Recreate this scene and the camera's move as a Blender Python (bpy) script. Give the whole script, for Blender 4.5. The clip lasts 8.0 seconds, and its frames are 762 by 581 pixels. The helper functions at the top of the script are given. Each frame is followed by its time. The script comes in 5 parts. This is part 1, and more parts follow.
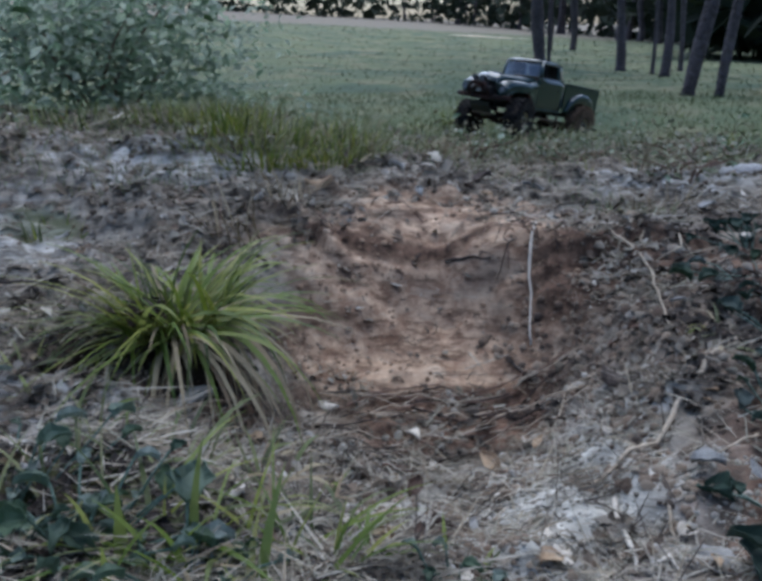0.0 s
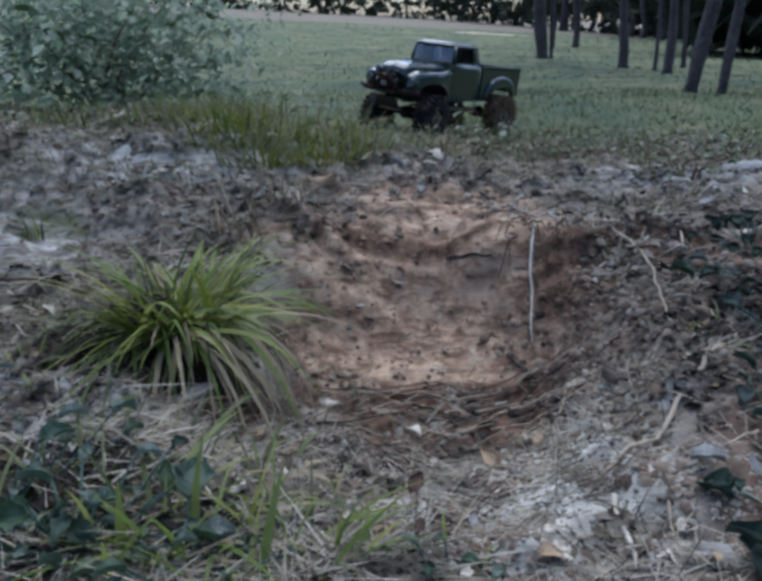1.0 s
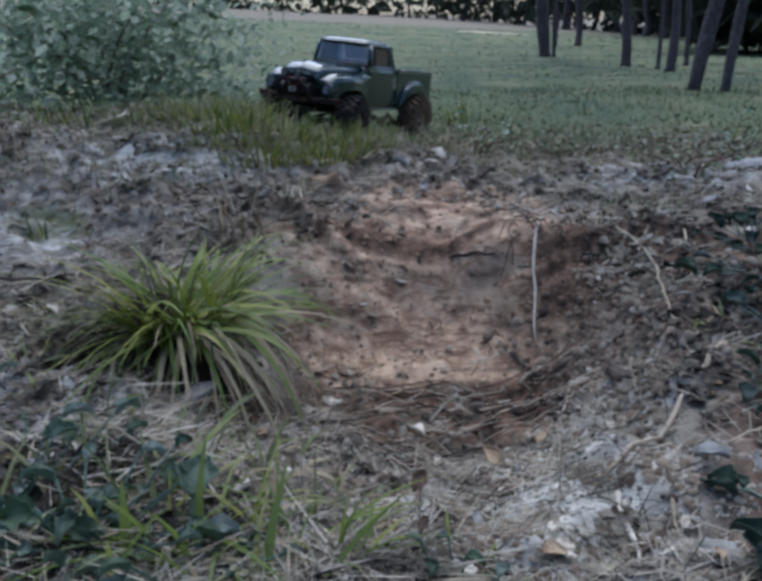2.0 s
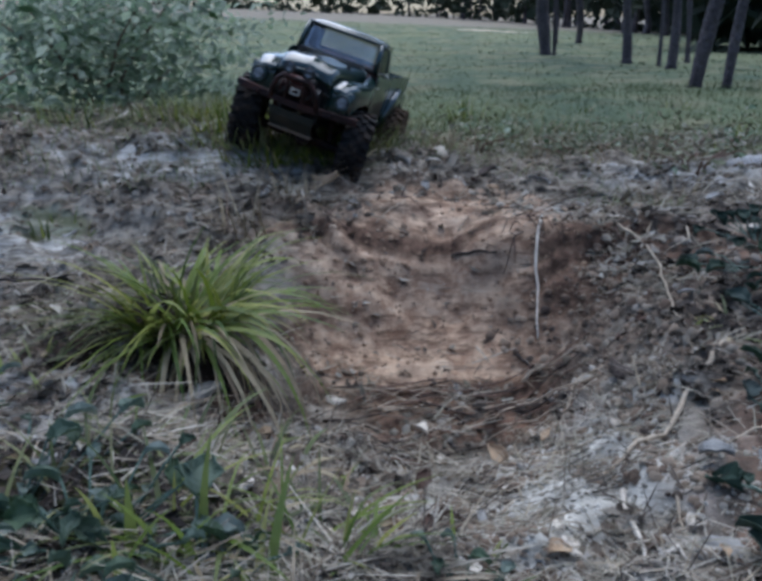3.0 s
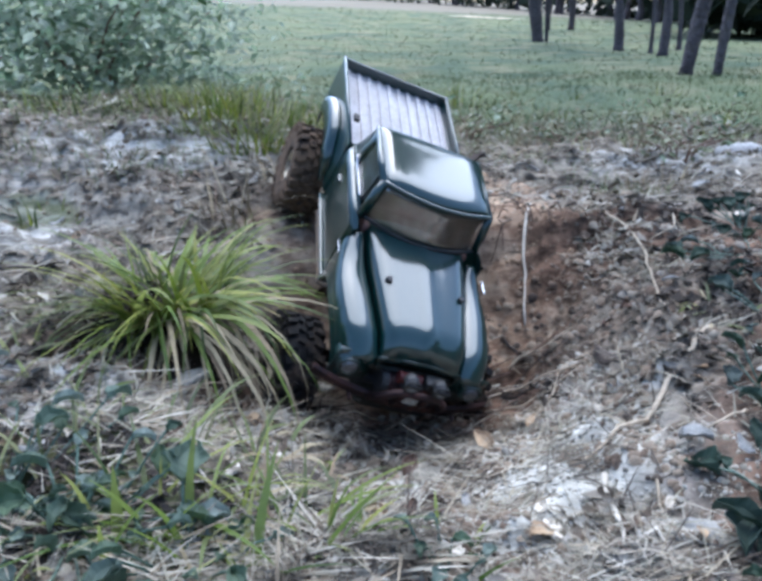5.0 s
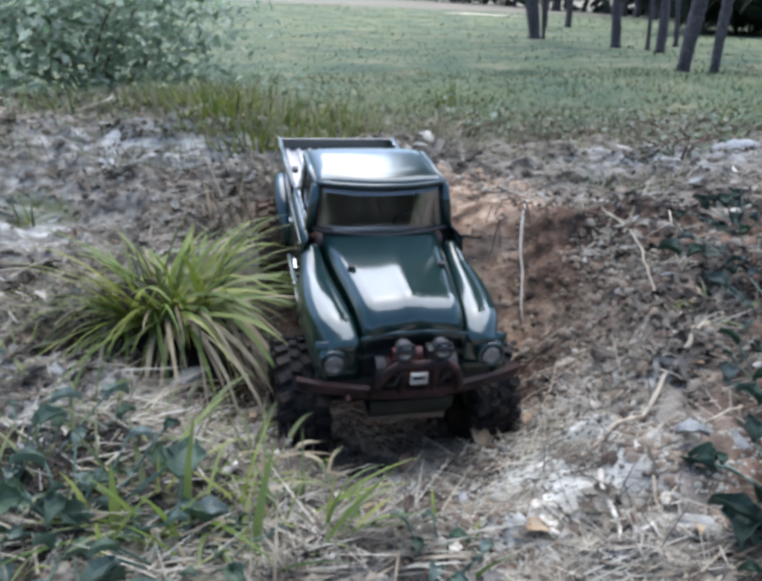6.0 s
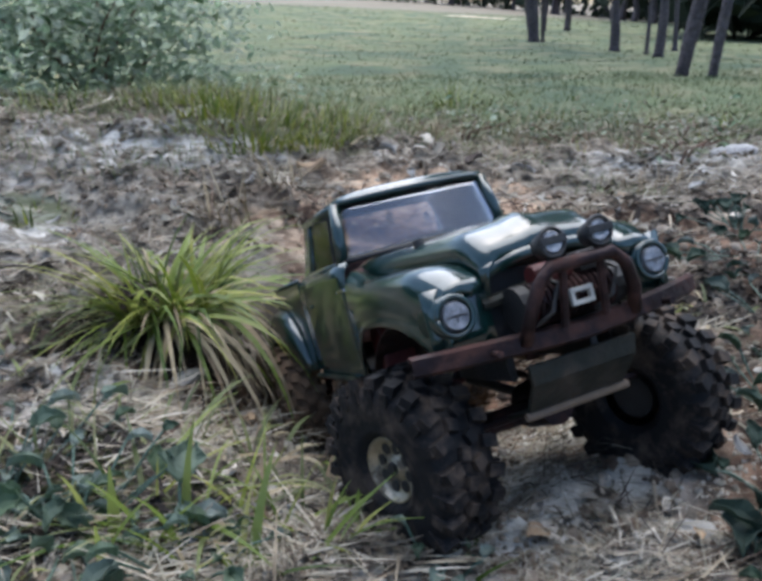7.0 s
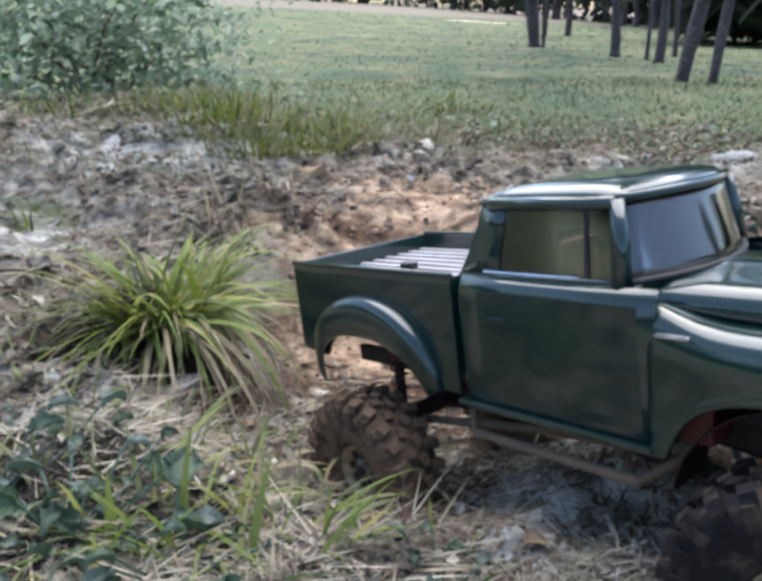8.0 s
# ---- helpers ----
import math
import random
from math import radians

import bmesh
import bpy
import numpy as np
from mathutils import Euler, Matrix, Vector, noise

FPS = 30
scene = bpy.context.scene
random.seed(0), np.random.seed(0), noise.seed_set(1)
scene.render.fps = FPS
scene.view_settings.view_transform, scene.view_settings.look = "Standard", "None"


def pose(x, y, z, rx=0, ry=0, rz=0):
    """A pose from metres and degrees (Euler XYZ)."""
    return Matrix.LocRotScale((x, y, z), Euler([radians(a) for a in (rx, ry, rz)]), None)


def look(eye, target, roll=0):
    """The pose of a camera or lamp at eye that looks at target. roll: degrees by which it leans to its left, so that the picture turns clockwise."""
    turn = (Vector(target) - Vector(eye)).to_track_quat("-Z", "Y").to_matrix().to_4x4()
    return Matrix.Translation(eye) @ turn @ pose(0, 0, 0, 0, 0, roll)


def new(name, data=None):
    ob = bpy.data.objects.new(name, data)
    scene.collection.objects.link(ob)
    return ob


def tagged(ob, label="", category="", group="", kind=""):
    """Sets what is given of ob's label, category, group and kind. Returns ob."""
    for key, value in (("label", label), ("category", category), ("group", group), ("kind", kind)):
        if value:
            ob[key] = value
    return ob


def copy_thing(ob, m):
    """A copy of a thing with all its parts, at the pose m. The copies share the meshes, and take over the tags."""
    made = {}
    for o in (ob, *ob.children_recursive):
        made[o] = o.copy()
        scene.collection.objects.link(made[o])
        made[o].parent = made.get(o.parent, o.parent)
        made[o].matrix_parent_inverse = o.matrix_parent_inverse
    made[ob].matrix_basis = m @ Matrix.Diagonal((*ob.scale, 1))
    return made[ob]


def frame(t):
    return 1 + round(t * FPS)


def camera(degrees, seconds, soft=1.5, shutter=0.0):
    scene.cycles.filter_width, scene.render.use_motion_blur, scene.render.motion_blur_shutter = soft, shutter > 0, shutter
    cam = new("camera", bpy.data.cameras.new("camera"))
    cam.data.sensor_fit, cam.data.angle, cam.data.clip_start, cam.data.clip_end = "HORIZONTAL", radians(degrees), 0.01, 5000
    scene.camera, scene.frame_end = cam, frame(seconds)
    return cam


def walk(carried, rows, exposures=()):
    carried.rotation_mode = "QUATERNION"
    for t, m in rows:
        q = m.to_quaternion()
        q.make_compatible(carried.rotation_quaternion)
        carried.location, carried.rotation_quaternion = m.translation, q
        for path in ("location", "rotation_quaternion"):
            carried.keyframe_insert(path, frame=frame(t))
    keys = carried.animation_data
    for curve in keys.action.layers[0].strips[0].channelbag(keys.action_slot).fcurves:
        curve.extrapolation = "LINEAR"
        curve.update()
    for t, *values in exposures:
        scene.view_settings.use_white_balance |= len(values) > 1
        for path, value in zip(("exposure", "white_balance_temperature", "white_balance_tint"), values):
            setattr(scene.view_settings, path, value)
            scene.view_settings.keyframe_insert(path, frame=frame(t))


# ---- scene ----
cam = camera(56.11, 8.0, soft=3.8, shutter=0.0)
CAMERA_PATH = [
    (0, pose(-0.0000, -0.0000, 0.4500, 69.500, -0.000, 0.000)),
    (0.5, pose(-0.0012, 0.0007, 0.4486, 69.591, 0.310, 0.182)),
    (1, pose(0.0018, -0.0015, 0.4501, 69.314, 0.127, 0.172)),
    (1.5, pose(0.0024, -0.0022, 0.4497, 69.271, 0.183, 0.275)),
    (3, pose(0.0005, -0.0017, 0.4487, 69.192, 0.678, 0.354)),
    (3.5, pose(0.0020, -0.0017, 0.4509, 68.749, 0.542, 0.247)),
    (4, pose(0.0042, -0.0036, 0.4491, 68.548, 0.613, 0.154)),
    (4.5, pose(0.0057, -0.0050, 0.4494, 68.383, 0.507, -0.088)),
    (6, pose(0.0067, -0.0066, 0.4504, 68.000, 0.587, -0.461)),
    (6.5, pose(0.0077, -0.0073, 0.4496, 68.009, 0.444, -0.605)),
    (7, pose(0.0044, -0.0048, 0.4505, 68.155, 0.207, -0.514)),
    (7.5, pose(0.0062, -0.0055, 0.4538, 68.173, 0.192, -0.432)),
    (8, pose(0.0055, -0.0048, 0.4533, 68.452, -0.019, -0.421)),
]
EXPOSURES = [(0, 0.26, 5500, 10), (1.5, 0.26, 5500, 10), (3.0, 0.31, 5500, 10), (3.5, 0.69, 5560, 10), (4.0, 1.04, 5510, 9), (4.5, 1.04, 5460, 9), (4.7, 1.24, 5460, 9), (5.8, 1.34, 5710, 9), (6.0, 1.19, 5810, 9),
             (6.2, 1.04, 5840, 10), (7.0, 1.09, 6060, 10), (7.4, 1.09, 6060, 10), (8.0, 1.34, 6280, 10)]
walk(cam, CAMERA_PATH, EXPOSURES)

# ---- world and light: a bright, even, overcast sky ----
SUN_HEIGHT, SUN_TURN = 63, 12
world = bpy.data.worlds.new("world")
scene.world = world
world.use_nodes = True
wt = world.node_tree
sky = wt.nodes.new("ShaderNodeTexSky")
sky.sky_type, sky.sun_disc = "NISHITA", False
sky.sun_elevation, sky.sun_rotation = radians(SUN_HEIGHT), radians(SUN_TURN)
sky.air_density, sky.dust_density, sky.ozone_density = 1.0, 2.0, 1.0
wt.links.new(sky.outputs[0], wt.nodes["Background"].inputs[0])
wt.nodes["Background"].inputs[1].default_value = 0.125
sun_data = bpy.data.lights.new("sun", "SUN")
sun_data.energy, sun_data.angle, sun_data.color = 2.4, radians(80), (1.0, 0.98, 0.96)
sun = new("sun", sun_data)
sun.matrix_world = look((0, 0, 0), (-math.sin(radians(SUN_TURN)) * math.cos(radians(SUN_HEIGHT)), -math.cos(radians(SUN_TURN)) * math.cos(radians(SUN_HEIGHT)), -math.sin(radians(SUN_HEIGHT))))


# ---- materials ----
class Nodes:
    """A small wrapper to wire a material's nodes."""

    def __init__(self, name):
        self.m = bpy.data.materials.new(name)
        self.m.use_nodes = True
        self.t = self.m.node_tree
        self.b = self.t.nodes["Principled BSDF"]

    def node(self, kind):
        return self.t.nodes.new(kind)

    def put(self, socket, value):
        if isinstance(value, bpy.types.NodeSocket):
            self.t.links.new(value, socket)
        elif isinstance(value, (tuple, list)) and len(value) == 3 and socket.type == "RGBA":
            socket.default_value = (*value, 1)
        else:
            socket.default_value = value

    def position(self):
        return self.node("ShaderNodeNewGeometry").outputs["Position"]

    def local(self):
        return self.node("ShaderNodeTexCoord").outputs["Object"]

    def noise(self, vector, scale, detail=4.0, rough=0.55):
        n = self.node("ShaderNodeTexNoise")
        self.put(n.inputs["Vector"], vector)
        n.inputs["Scale"].default_value, n.inputs["Detail"].default_value, n.inputs["Roughness"].default_value = scale, detail, rough
        return n.outputs["Fac"]

    def ramp(self, value, lo, hi, a=0.0, b=1.0):
        n = self.node("ShaderNodeMapRange")
        n.interpolation_type = "SMOOTHSTEP"
        for i, v in zip(("Value", "From Min", "From Max", "To Min", "To Max"), (value, lo, hi, a, b)):
            self.put(n.inputs[i], v)
        return n.outputs["Result"]

    def math(self, op, a, b=0.0):
        n = self.node("ShaderNodeMath")
        n.operation = op
        self.put(n.inputs[0], a)
        self.put(n.inputs[1], b)
        return n.outputs[0]

    def mix(self, fac, a, b):
        n = self.node("ShaderNodeMix")
        n.data_type = "RGBA"
        self.put(n.inputs[0], fac)
        self.put(n.inputs[6], a)
        self.put(n.inputs[7], b)
        return n.outputs[2]

    def pick(self, value, *colours):
        """Colours spread evenly over 0 to 1."""
        n = self.node("ShaderNodeValToRGB")
        self.put(n.inputs[0], value)
        e = n.color_ramp.elements
        while len(e) < len(colours):
            e.new(0.5)
        for i, c in enumerate(colours):
            e[i].position, e[i].color = i / (len(colours) - 1), (*c, 1)
        return n.outputs[0]

    def island(self):
        return self.node("ShaderNodeNewGeometry").outputs["Random Per Island"]

    def spot(self, pos, cx, cy, rx, ry, inner, outer, wobble):
        """A soft patch on the ground: 1 inside, 0 outside, its edge broken up by the noise wobble."""
        v = self.node("ShaderNodeVectorMath")
        v.operation = "MULTIPLY_ADD"
        self.put(v.inputs[0], pos)
        v.inputs[1].default_value = (1 / rx, 1 / ry, 0)
        v.inputs[2].default_value = (-cx / rx, -cy / ry, 0)
        n = self.node("ShaderNodeVectorMath")
        n.operation = "LENGTH"
        self.put(n.inputs[0], v.outputs[0])
        d = self.math("ADD", n.outputs["Value"], self.math("MULTIPLY", self.math("SUBTRACT", wobble, 0.5), 1.6))
        return self.ramp(d, inner, outer, 1.0, 0.0)

    def bump(self, height, strength=0.5, distance=0.01):
        n = self.node("ShaderNodeBump")
        n.inputs["Strength"].default_value, n.inputs["Distance"].default_value = strength, distance
        self.put(n.inputs["Height"], height)
        self.t.links.new(n.outputs[0], self.b.inputs["Normal"])

    def done(self, colour=None, rough=None, **more):
        if colour is not None:
            self.put(self.b.inputs["Base Color"], colour)
        if rough is not None:
            self.put(self.b.inputs["Roughness"], rough)
        for key, value in more.items():
            self.put(self.b.inputs[key.replace("_", " ")], value)
        return self.m


def let_through(n, colour, share):
    """Thin leaves and blades: part of the light passes and comes out on the far side."""
    out = n.t.nodes["Material Output"]
    thin, both = n.node("ShaderNodeBsdfTranslucent"), n.node("ShaderNodeMixShader")
    n.put(thin.inputs[0], colour)
    both.inputs[0].default_value = share
    n.t.links.new(n.b.outputs[0], both.inputs[1])
    n.t.links.new(thin.outputs[0], both.inputs[2])
    n.t.links.new(both.outputs[0], out.inputs[0])
    return n.m


def plain(name, a, b, scale, rough, metal=0.0, bump=0.3, dist=0.002, **more):
    """Two tones mottled at two scales, with a fine relief."""
    n = Nodes(name)
    v = n.local()
    big, fine = n.noise(v, scale, 3), n.noise(v, scale * 7, 4)
    f = n.math("ADD", n.math("MULTIPLY", big, 0.6), n.math("MULTIPLY", fine, 0.4))
    n.bump(fine, bump, dist)
    return n.done(n.mix(n.ramp(f, 0.3, 0.7), a, b), n.ramp(fine, 0.2, 0.8, rough - 0.08, rough + 0.08), Metallic=metal, **more)


def scatter_mat(name, colours, rough=0.85, sheer=0.0, drift=0.0):
    """For joined small pieces: each island takes a tone of its own; drift: how far damp and bleached patches differ."""
    n = Nodes(name)
    c = n.pick(n.island(), *colours)
    if drift:
        patch = n.noise(n.position(), 8.5, 4, 0.62)
        c = n.mix(n.ramp(patch, 0.50, 0.62, 0.0, drift), c, (0.035, 0.027, 0.020))
        c = n.mix(n.ramp(patch, 0.34, 0.46, drift * 0.6, 0.0), c, (0.62, 0.59, 0.53))
    c = n.mix(n.math("MULTIPLY", n.noise(n.position(), 90, 2), 0.55), c, (0.05, 0.045, 0.035))
    n.done(c, rough, Specular_IOR_Level=0.25)
    return let_through(n, c, sheer) if sheer else n.m


def turf_tone(n, p):
    """Meadow colours in broad drifts: grey green, fresh green, straw and brown."""
    drift, patch = n.noise(p, 0.9, 5, 0.65), n.noise(p, 3.1, 4, 0.6)
    c = n.mix(n.ramp(drift, 0.35, 0.62), (0.080, 0.118, 0.078), (0.16, 0.19, 0.10))
    c = n.mix(n.ramp(patch, 0.47, 0.68, 0.0, 0.8), c, (0.27, 0.25, 0.15))
    return n.mix(n.ramp(n.noise(p, 1.7, 5, 0.7), 0.54, 0.7, 0.0, 0.6), c, (0.115, 0.10, 0.065))


def turf_material():
    n = Nodes("meadow_blade")
    own = n.pick(n.island(), (0.12, 0.16, 0.07), (0.21, 0.25, 0.10), (0.15, 0.19, 0.085), (0.30, 0.29, 0.17))
    return n.done(n.mix(0.55, own, turf_tone(n, n.position())), 0.75, Specular_IOR_Level=0.2)


def ground_material():
    n = Nodes("ground_soil")
    p = n.position()
    mid, fine, grit, broad = n.noise(p, 9, 5, 0.6), n.noise(p, 45, 5, 0.65), n.noise(p, 220, 3, 0.7), n.noise(p, 2.2, 4)
    litter = n.mix(n.ramp(fine, 0.36, 0.66), (0.040, 0.031, 0.024), (0.32, 0.275, 0.215))
    litter = n.mix(n.ramp(mid, 0.5, 0.78, 0.0, 0.8), litter, (0.46, 0.42, 0.35))
    litter = n.mix(n.ramp(n.noise(p, 14, 4, 0.65), 0.52, 0.66, 0.0, 0.8), litter, (0.028, 0.021, 0.016))
    sand = n.mix(n.ramp(fine, 0.35, 0.65), (0.30, 0.19, 0.125), (0.60, 0.43, 0.29))
    sand = n.mix(n.ramp(mid, 0.45, 0.8), sand, (0.44, 0.325, 0.225))
    flat = n.node("ShaderNodeMapping")
    n.put(flat.inputs["Vector"], p)
    flat.inputs["Scale"].default_value = (0.35, 1.0, 1.6)
    layers = n.noise(flat.outputs[0], 34, 5, 0.7)
    sand = n.mix(n.ramp(layers, 0.47, 0.62, 0.0, 0.82), sand, (0.125, 0.073, 0.048))
    sand = n.mix(n.ramp(layers, 0.34, 0.44, 0.5, 0.0), sand, (0.58, 0.47, 0.35))
    pale = n.mix(n.ramp(layers, 0.42, 0.70), n.mix(n.ramp(fine, 0.35, 0.65), (0.50, 0.47, 0.40), (0.70, 0.67, 0.59)), (0.24, 0.22, 0.18))
    dull = n.mix(n.ramp(layers, 0.36, 0.60), (0.60, 0.58, 0.53), (0.17, 0.155, 0.13))
    # damp soil tone, also painted as shade by tuft, bank lip, weeds, right edge
    moist_and_shade = n.mix(n.ramp(fine, 0.35, 0.7), (0.035, 0.022, 0.016), (0.20, 0.12, 0.08))
    turf = n.mix(n.math("MULTIPLY", n.ramp(fine, 0.35, 0.7), 0.35), turf_tone(n, p), (0.10, 0.105, 0.06))
    ragged = n.math("ADD", n.math("MULTIPLY", mid, 0.65), n.math("MULTIPLY", n.noise(p, 30, 4, 0.7), 0.35))
    c = litter
    for colour, spots in ((pale, ((0.12, 0.46, 0.19, 0.14), (0.09, 0.385, 0.14, 0.08), (0.20, 0.58, 0.10, 0.06), (0.16, 1.10, 0.14, 0.05))),
                          (dull, ((-0.36, 1.24, 0.26, 0.11), (-0.62, 0.98, 0.22, 0.16), (-0.34, 0.55, 0.14, 0.09), (0.62, 1.45, 0.22, 0.14))),
                          (sand, ((0.07, 0.98, 0.24, 0.19), (0.05, 0.84, 0.16, 0.12), (0.16, 1.16, 0.2, 0.1))),
                          (moist_and_shade, ((0.30, 0.93, 0.13, 0.09), (0.09, 0.71, 0.2, 0.035), (0.26, 0.63, 0.04, 0.025), (-0.2, 0.66, 0.14, 0.06), (0.0, 1.03, 0.22, 0.02), (0.52, 0.78, 0.19, 0.25), (0.37, 0.46, 0.15, 0.15), (0.30, 0.36, 0.13, 0.10), (-0.22, 0.68, 0.16, 0.09), (0.10, 0.745, 0.2, 0.04), (0.08, 0.805, 0.19, 0.03), (-0.28, 0.41, 0.15, 0.11)))):
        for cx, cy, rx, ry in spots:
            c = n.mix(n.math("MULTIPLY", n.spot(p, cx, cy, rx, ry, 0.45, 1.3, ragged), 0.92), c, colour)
    for cx, cy, rx, ry in ((-0.15, 0.42, 0.16, 0.11), (-0.30, 1.45, 0.30, 0.16), (-0.18, 1.34, 0.17, 0.10), (-0.52, 1.06, 0.07, 0.05)):
        c = n.mix(n.math("MULTIPLY", n.spot(p, cx, cy, rx, ry, 0.5, 1.2, mid), 0.6), c, (0.10, 0.125, 0.05))
    y = n.node("ShaderNodeSeparateXYZ")
    n.put(y.inputs[0], p)
    edge = n.math("ADD", y.outputs["Y"], n.math("MULTIPLY", n.math("SUBTRACT", mid, 0.5), 1.1))
    # near-black colour put in for the shade beneath the grass tuft
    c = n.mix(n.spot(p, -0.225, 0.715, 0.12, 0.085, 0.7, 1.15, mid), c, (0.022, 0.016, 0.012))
    c = n.mix(n.ramp(edge, 1.6, 2.3), c, turf)
    aside = n.math("MAXIMUM", n.math("ABSOLUTE", y.outputs["X"]), n.math("SUBTRACT", 0.6, y.outputs["Y"]))
    c = n.mix(n.ramp(n.math("ADD", aside, mid), 1.7, 2.6), c, turf)
    c = n.mix(n.spot(p, 2.6, 21.2, 1.6, 0.5, 0.7, 1.1, broad), c, (0.60, 0.50, 0.38))
    c = n.mix(n.math("MULTIPLY", n.ramp(y.outputs["Y"], 22, 30), 0.8), c, (0.24, 0.20, 0.16))
    relief = n.math("ADD", n.math("MULTIPLY", fine, 0.7), n.math("MULTIPLY", grit, 0.3))
    n.bump(relief, 0.5, 0.007)
    return n.done(c, 0.95, Specular_IOR_Level=0.15)


def paint_material():
    n = Nodes("green_metallic_paint")
    v = n.local()
    dust = n.ramp(n.noise(v, 28, 5, 0.65), 0.52, 0.78)
    flake = n.noise(v, 900, 1)
    c = n.mix(n.ramp(flake, 0.3, 0.7), (0.003, 0.020, 0.018), (0.006, 0.028, 0.025))
    c = n.mix(n.math("MULTIPLY", dust, 0.015), c, (0.22, 0.18, 0.13))
    rough = n.ramp(dust, 0.0, 1.0, 0.28, 0.36)
    return n.done(c, rough, Specular_IOR_Level=0.2, Coat_Weight=1.0, Coat_Roughness=0.10, Coat_IOR=1.68)


def glass_material(name, gloss):
    n = Nodes(name)
    out = n.t.nodes["Material Output"]
    clear, shine, both = n.node("ShaderNodeBsdfTransparent"), n.node("ShaderNodeBsdfGlossy"), n.node("ShaderNodeMixShader")
    clear.inputs[0].default_value = (0.88, 0.88, 0.89, 1)
    shine.inputs["Roughness"].default_value = 0.08
    fres = n.node("ShaderNodeFresnel")
    fres.inputs[0].default_value = 1.7
    n.put(both.inputs[0], n.math("ADD", fres.outputs[0], gloss))
    n.t.links.new(clear.outputs[0], both.inputs[1])
    n.t.links.new(shine.outputs[0], both.inputs[2])
    n.t.links.new(both.outputs[0], out.inputs[0])
    return n.m


def muddy(name, base, mud, cover, rough, metal=0.0):
    n = Nodes(name)
    v = n.local()
    f = n.ramp(n.noise(v, 38, 5, 0.7), 0.62 - cover * 0.4, 0.82 - cover * 0.4)
    n.bump(n.noise(v, 160, 4), 0.5, 0.002)
    return n.done(n.mix(f, base, n.mix(n.noise(v, 120, 2), mud, tuple(c * 0.5 for c in mud))), n.ramp(f, 0, 1, rough, 0.9), Metallic=n.ramp(f, 0, 1, metal, 0.0), Specular_IOR_Level=0.2)


GROUND, PAINT = ground_material(), paint_material()
GLASS, CLEAR = glass_material("windscreen_glass", 0.10), glass_material("side_window_glass", 0.0)
TYRE = muddy("muddy_rubber", (0.010, 0.010, 0.011), (0.095, 0.072, 0.056), 0.40, 0.7)
MUDTYRE = muddy("mud_caked_rubber", (0.02, 0.017, 0.015), (0.17, 0.115, 0.075), 0.75, 0.8)
LINK = muddy("muddy_link", (0.16, 0.12, 0.09), (0.26, 0.19, 0.13), 0.6, 0.7)
RIM = muddy("muddy_alloy", (0.50, 0.43, 0.32), (0.13, 0.10, 0.07), 0.40, 0.42, 0.85)
BLACK = plain("black_plastic", (0.012, 0.012, 0.013), (0.03, 0.03, 0.03), 40, 0.55)
RUST = muddy("rusty_steel", (0.026, 0.018, 0.019), (0.085, 0.042, 0.035), 0.45, 0.42, 0.6)
PLATE = muddy("dusty_skid_plate", (0.035, 0.038, 0.033), (0.08, 0.065, 0.05), 0.45, 0.5, 0.5)
CHROME = plain("chrome", (0.75, 0.76, 0.78), (0.55, 0.56, 0.58), 30, 0.18, 1.0, 0.05)
LENS = plain("lamp_lens", (0.42, 0.43, 0.46), (0.10, 0.11, 0.12), 120, 0.2, 0.7, 0.4, 0.003)
RED = plain("red_winch", (0.13, 0.016, 0.014), (0.05, 0.010, 0.010), 50, 0.5)
WHITE = plain("white_plastic", (0.55, 0.53, 0.48), (0.34, 0.31, 0.27), 50, 0.5)
BOARDS = plain("grey_bed_boards", (0.55, 0.53, 0.54), (0.36, 0.34, 0.34), 25, 0.4, 0.1, 0.3)
CABIN = plain("tan_cabin_lining", (0.24, 0.13, 0.11), (0.13, 0.075, 0.065), 30, 0.7)
pale = plain("bleached_wood", (0.70, 0.64, 0.54), (0.48, 0.42, 0.34), 30, 0.8, 0, 0.5)
straw = plain("dry_straw", (0.52, 0.44, 0.33), (0.34, 0.27, 0.19), 30, 0.8, 0, 0.5)
brown = plain("brown_root", (0.22, 0.14, 0.10), (0.13, 0.08, 0.06), 30, 0.85, 0, 0.6)
dark = plain("dark_root", (0.06, 0.042, 0.034), (0.025, 0.018, 0.015), 30, 0.9, 0, 0.6)
grey = plain("grey_dead_leaf", (0.38, 0.37, 0.345), (0.24, 0.23, 0.21), 40, 0.85, 0, 0.6)
rust = plain("rust_dead_leaf", (0.12, 0.068, 0.046), (0.06, 0.038, 0.028), 40, 0.8, 0, 0.6)
tan = plain("tan_dead_leaf", (0.46, 0.33, 0.20), (0.30, 0.2, 0.12), 40, 0.8, 0, 0.6)
STONE = plain("pale_stone", (0.52, 0.51, 0.49), (0.33, 0.32, 0.31), 14, 0.85, 0, 0.8, 0.006)
BARK = plain("pine_bark", (0.145, 0.12, 0.128), (0.05, 0.042, 0.047), 5, 0.95, 0, 1.0, 0.03)
BLADE = scatter_mat("tuft_blade", ((0.060, 0.115, 0.010), (0.20, 0.275, 0.025), (0.38, 0.38, 0.075), (0.030, 0.060, 0.010), (0.13, 0.205, 0.022), (0.30, 0.33, 0.05)), 0.45, 0.25)
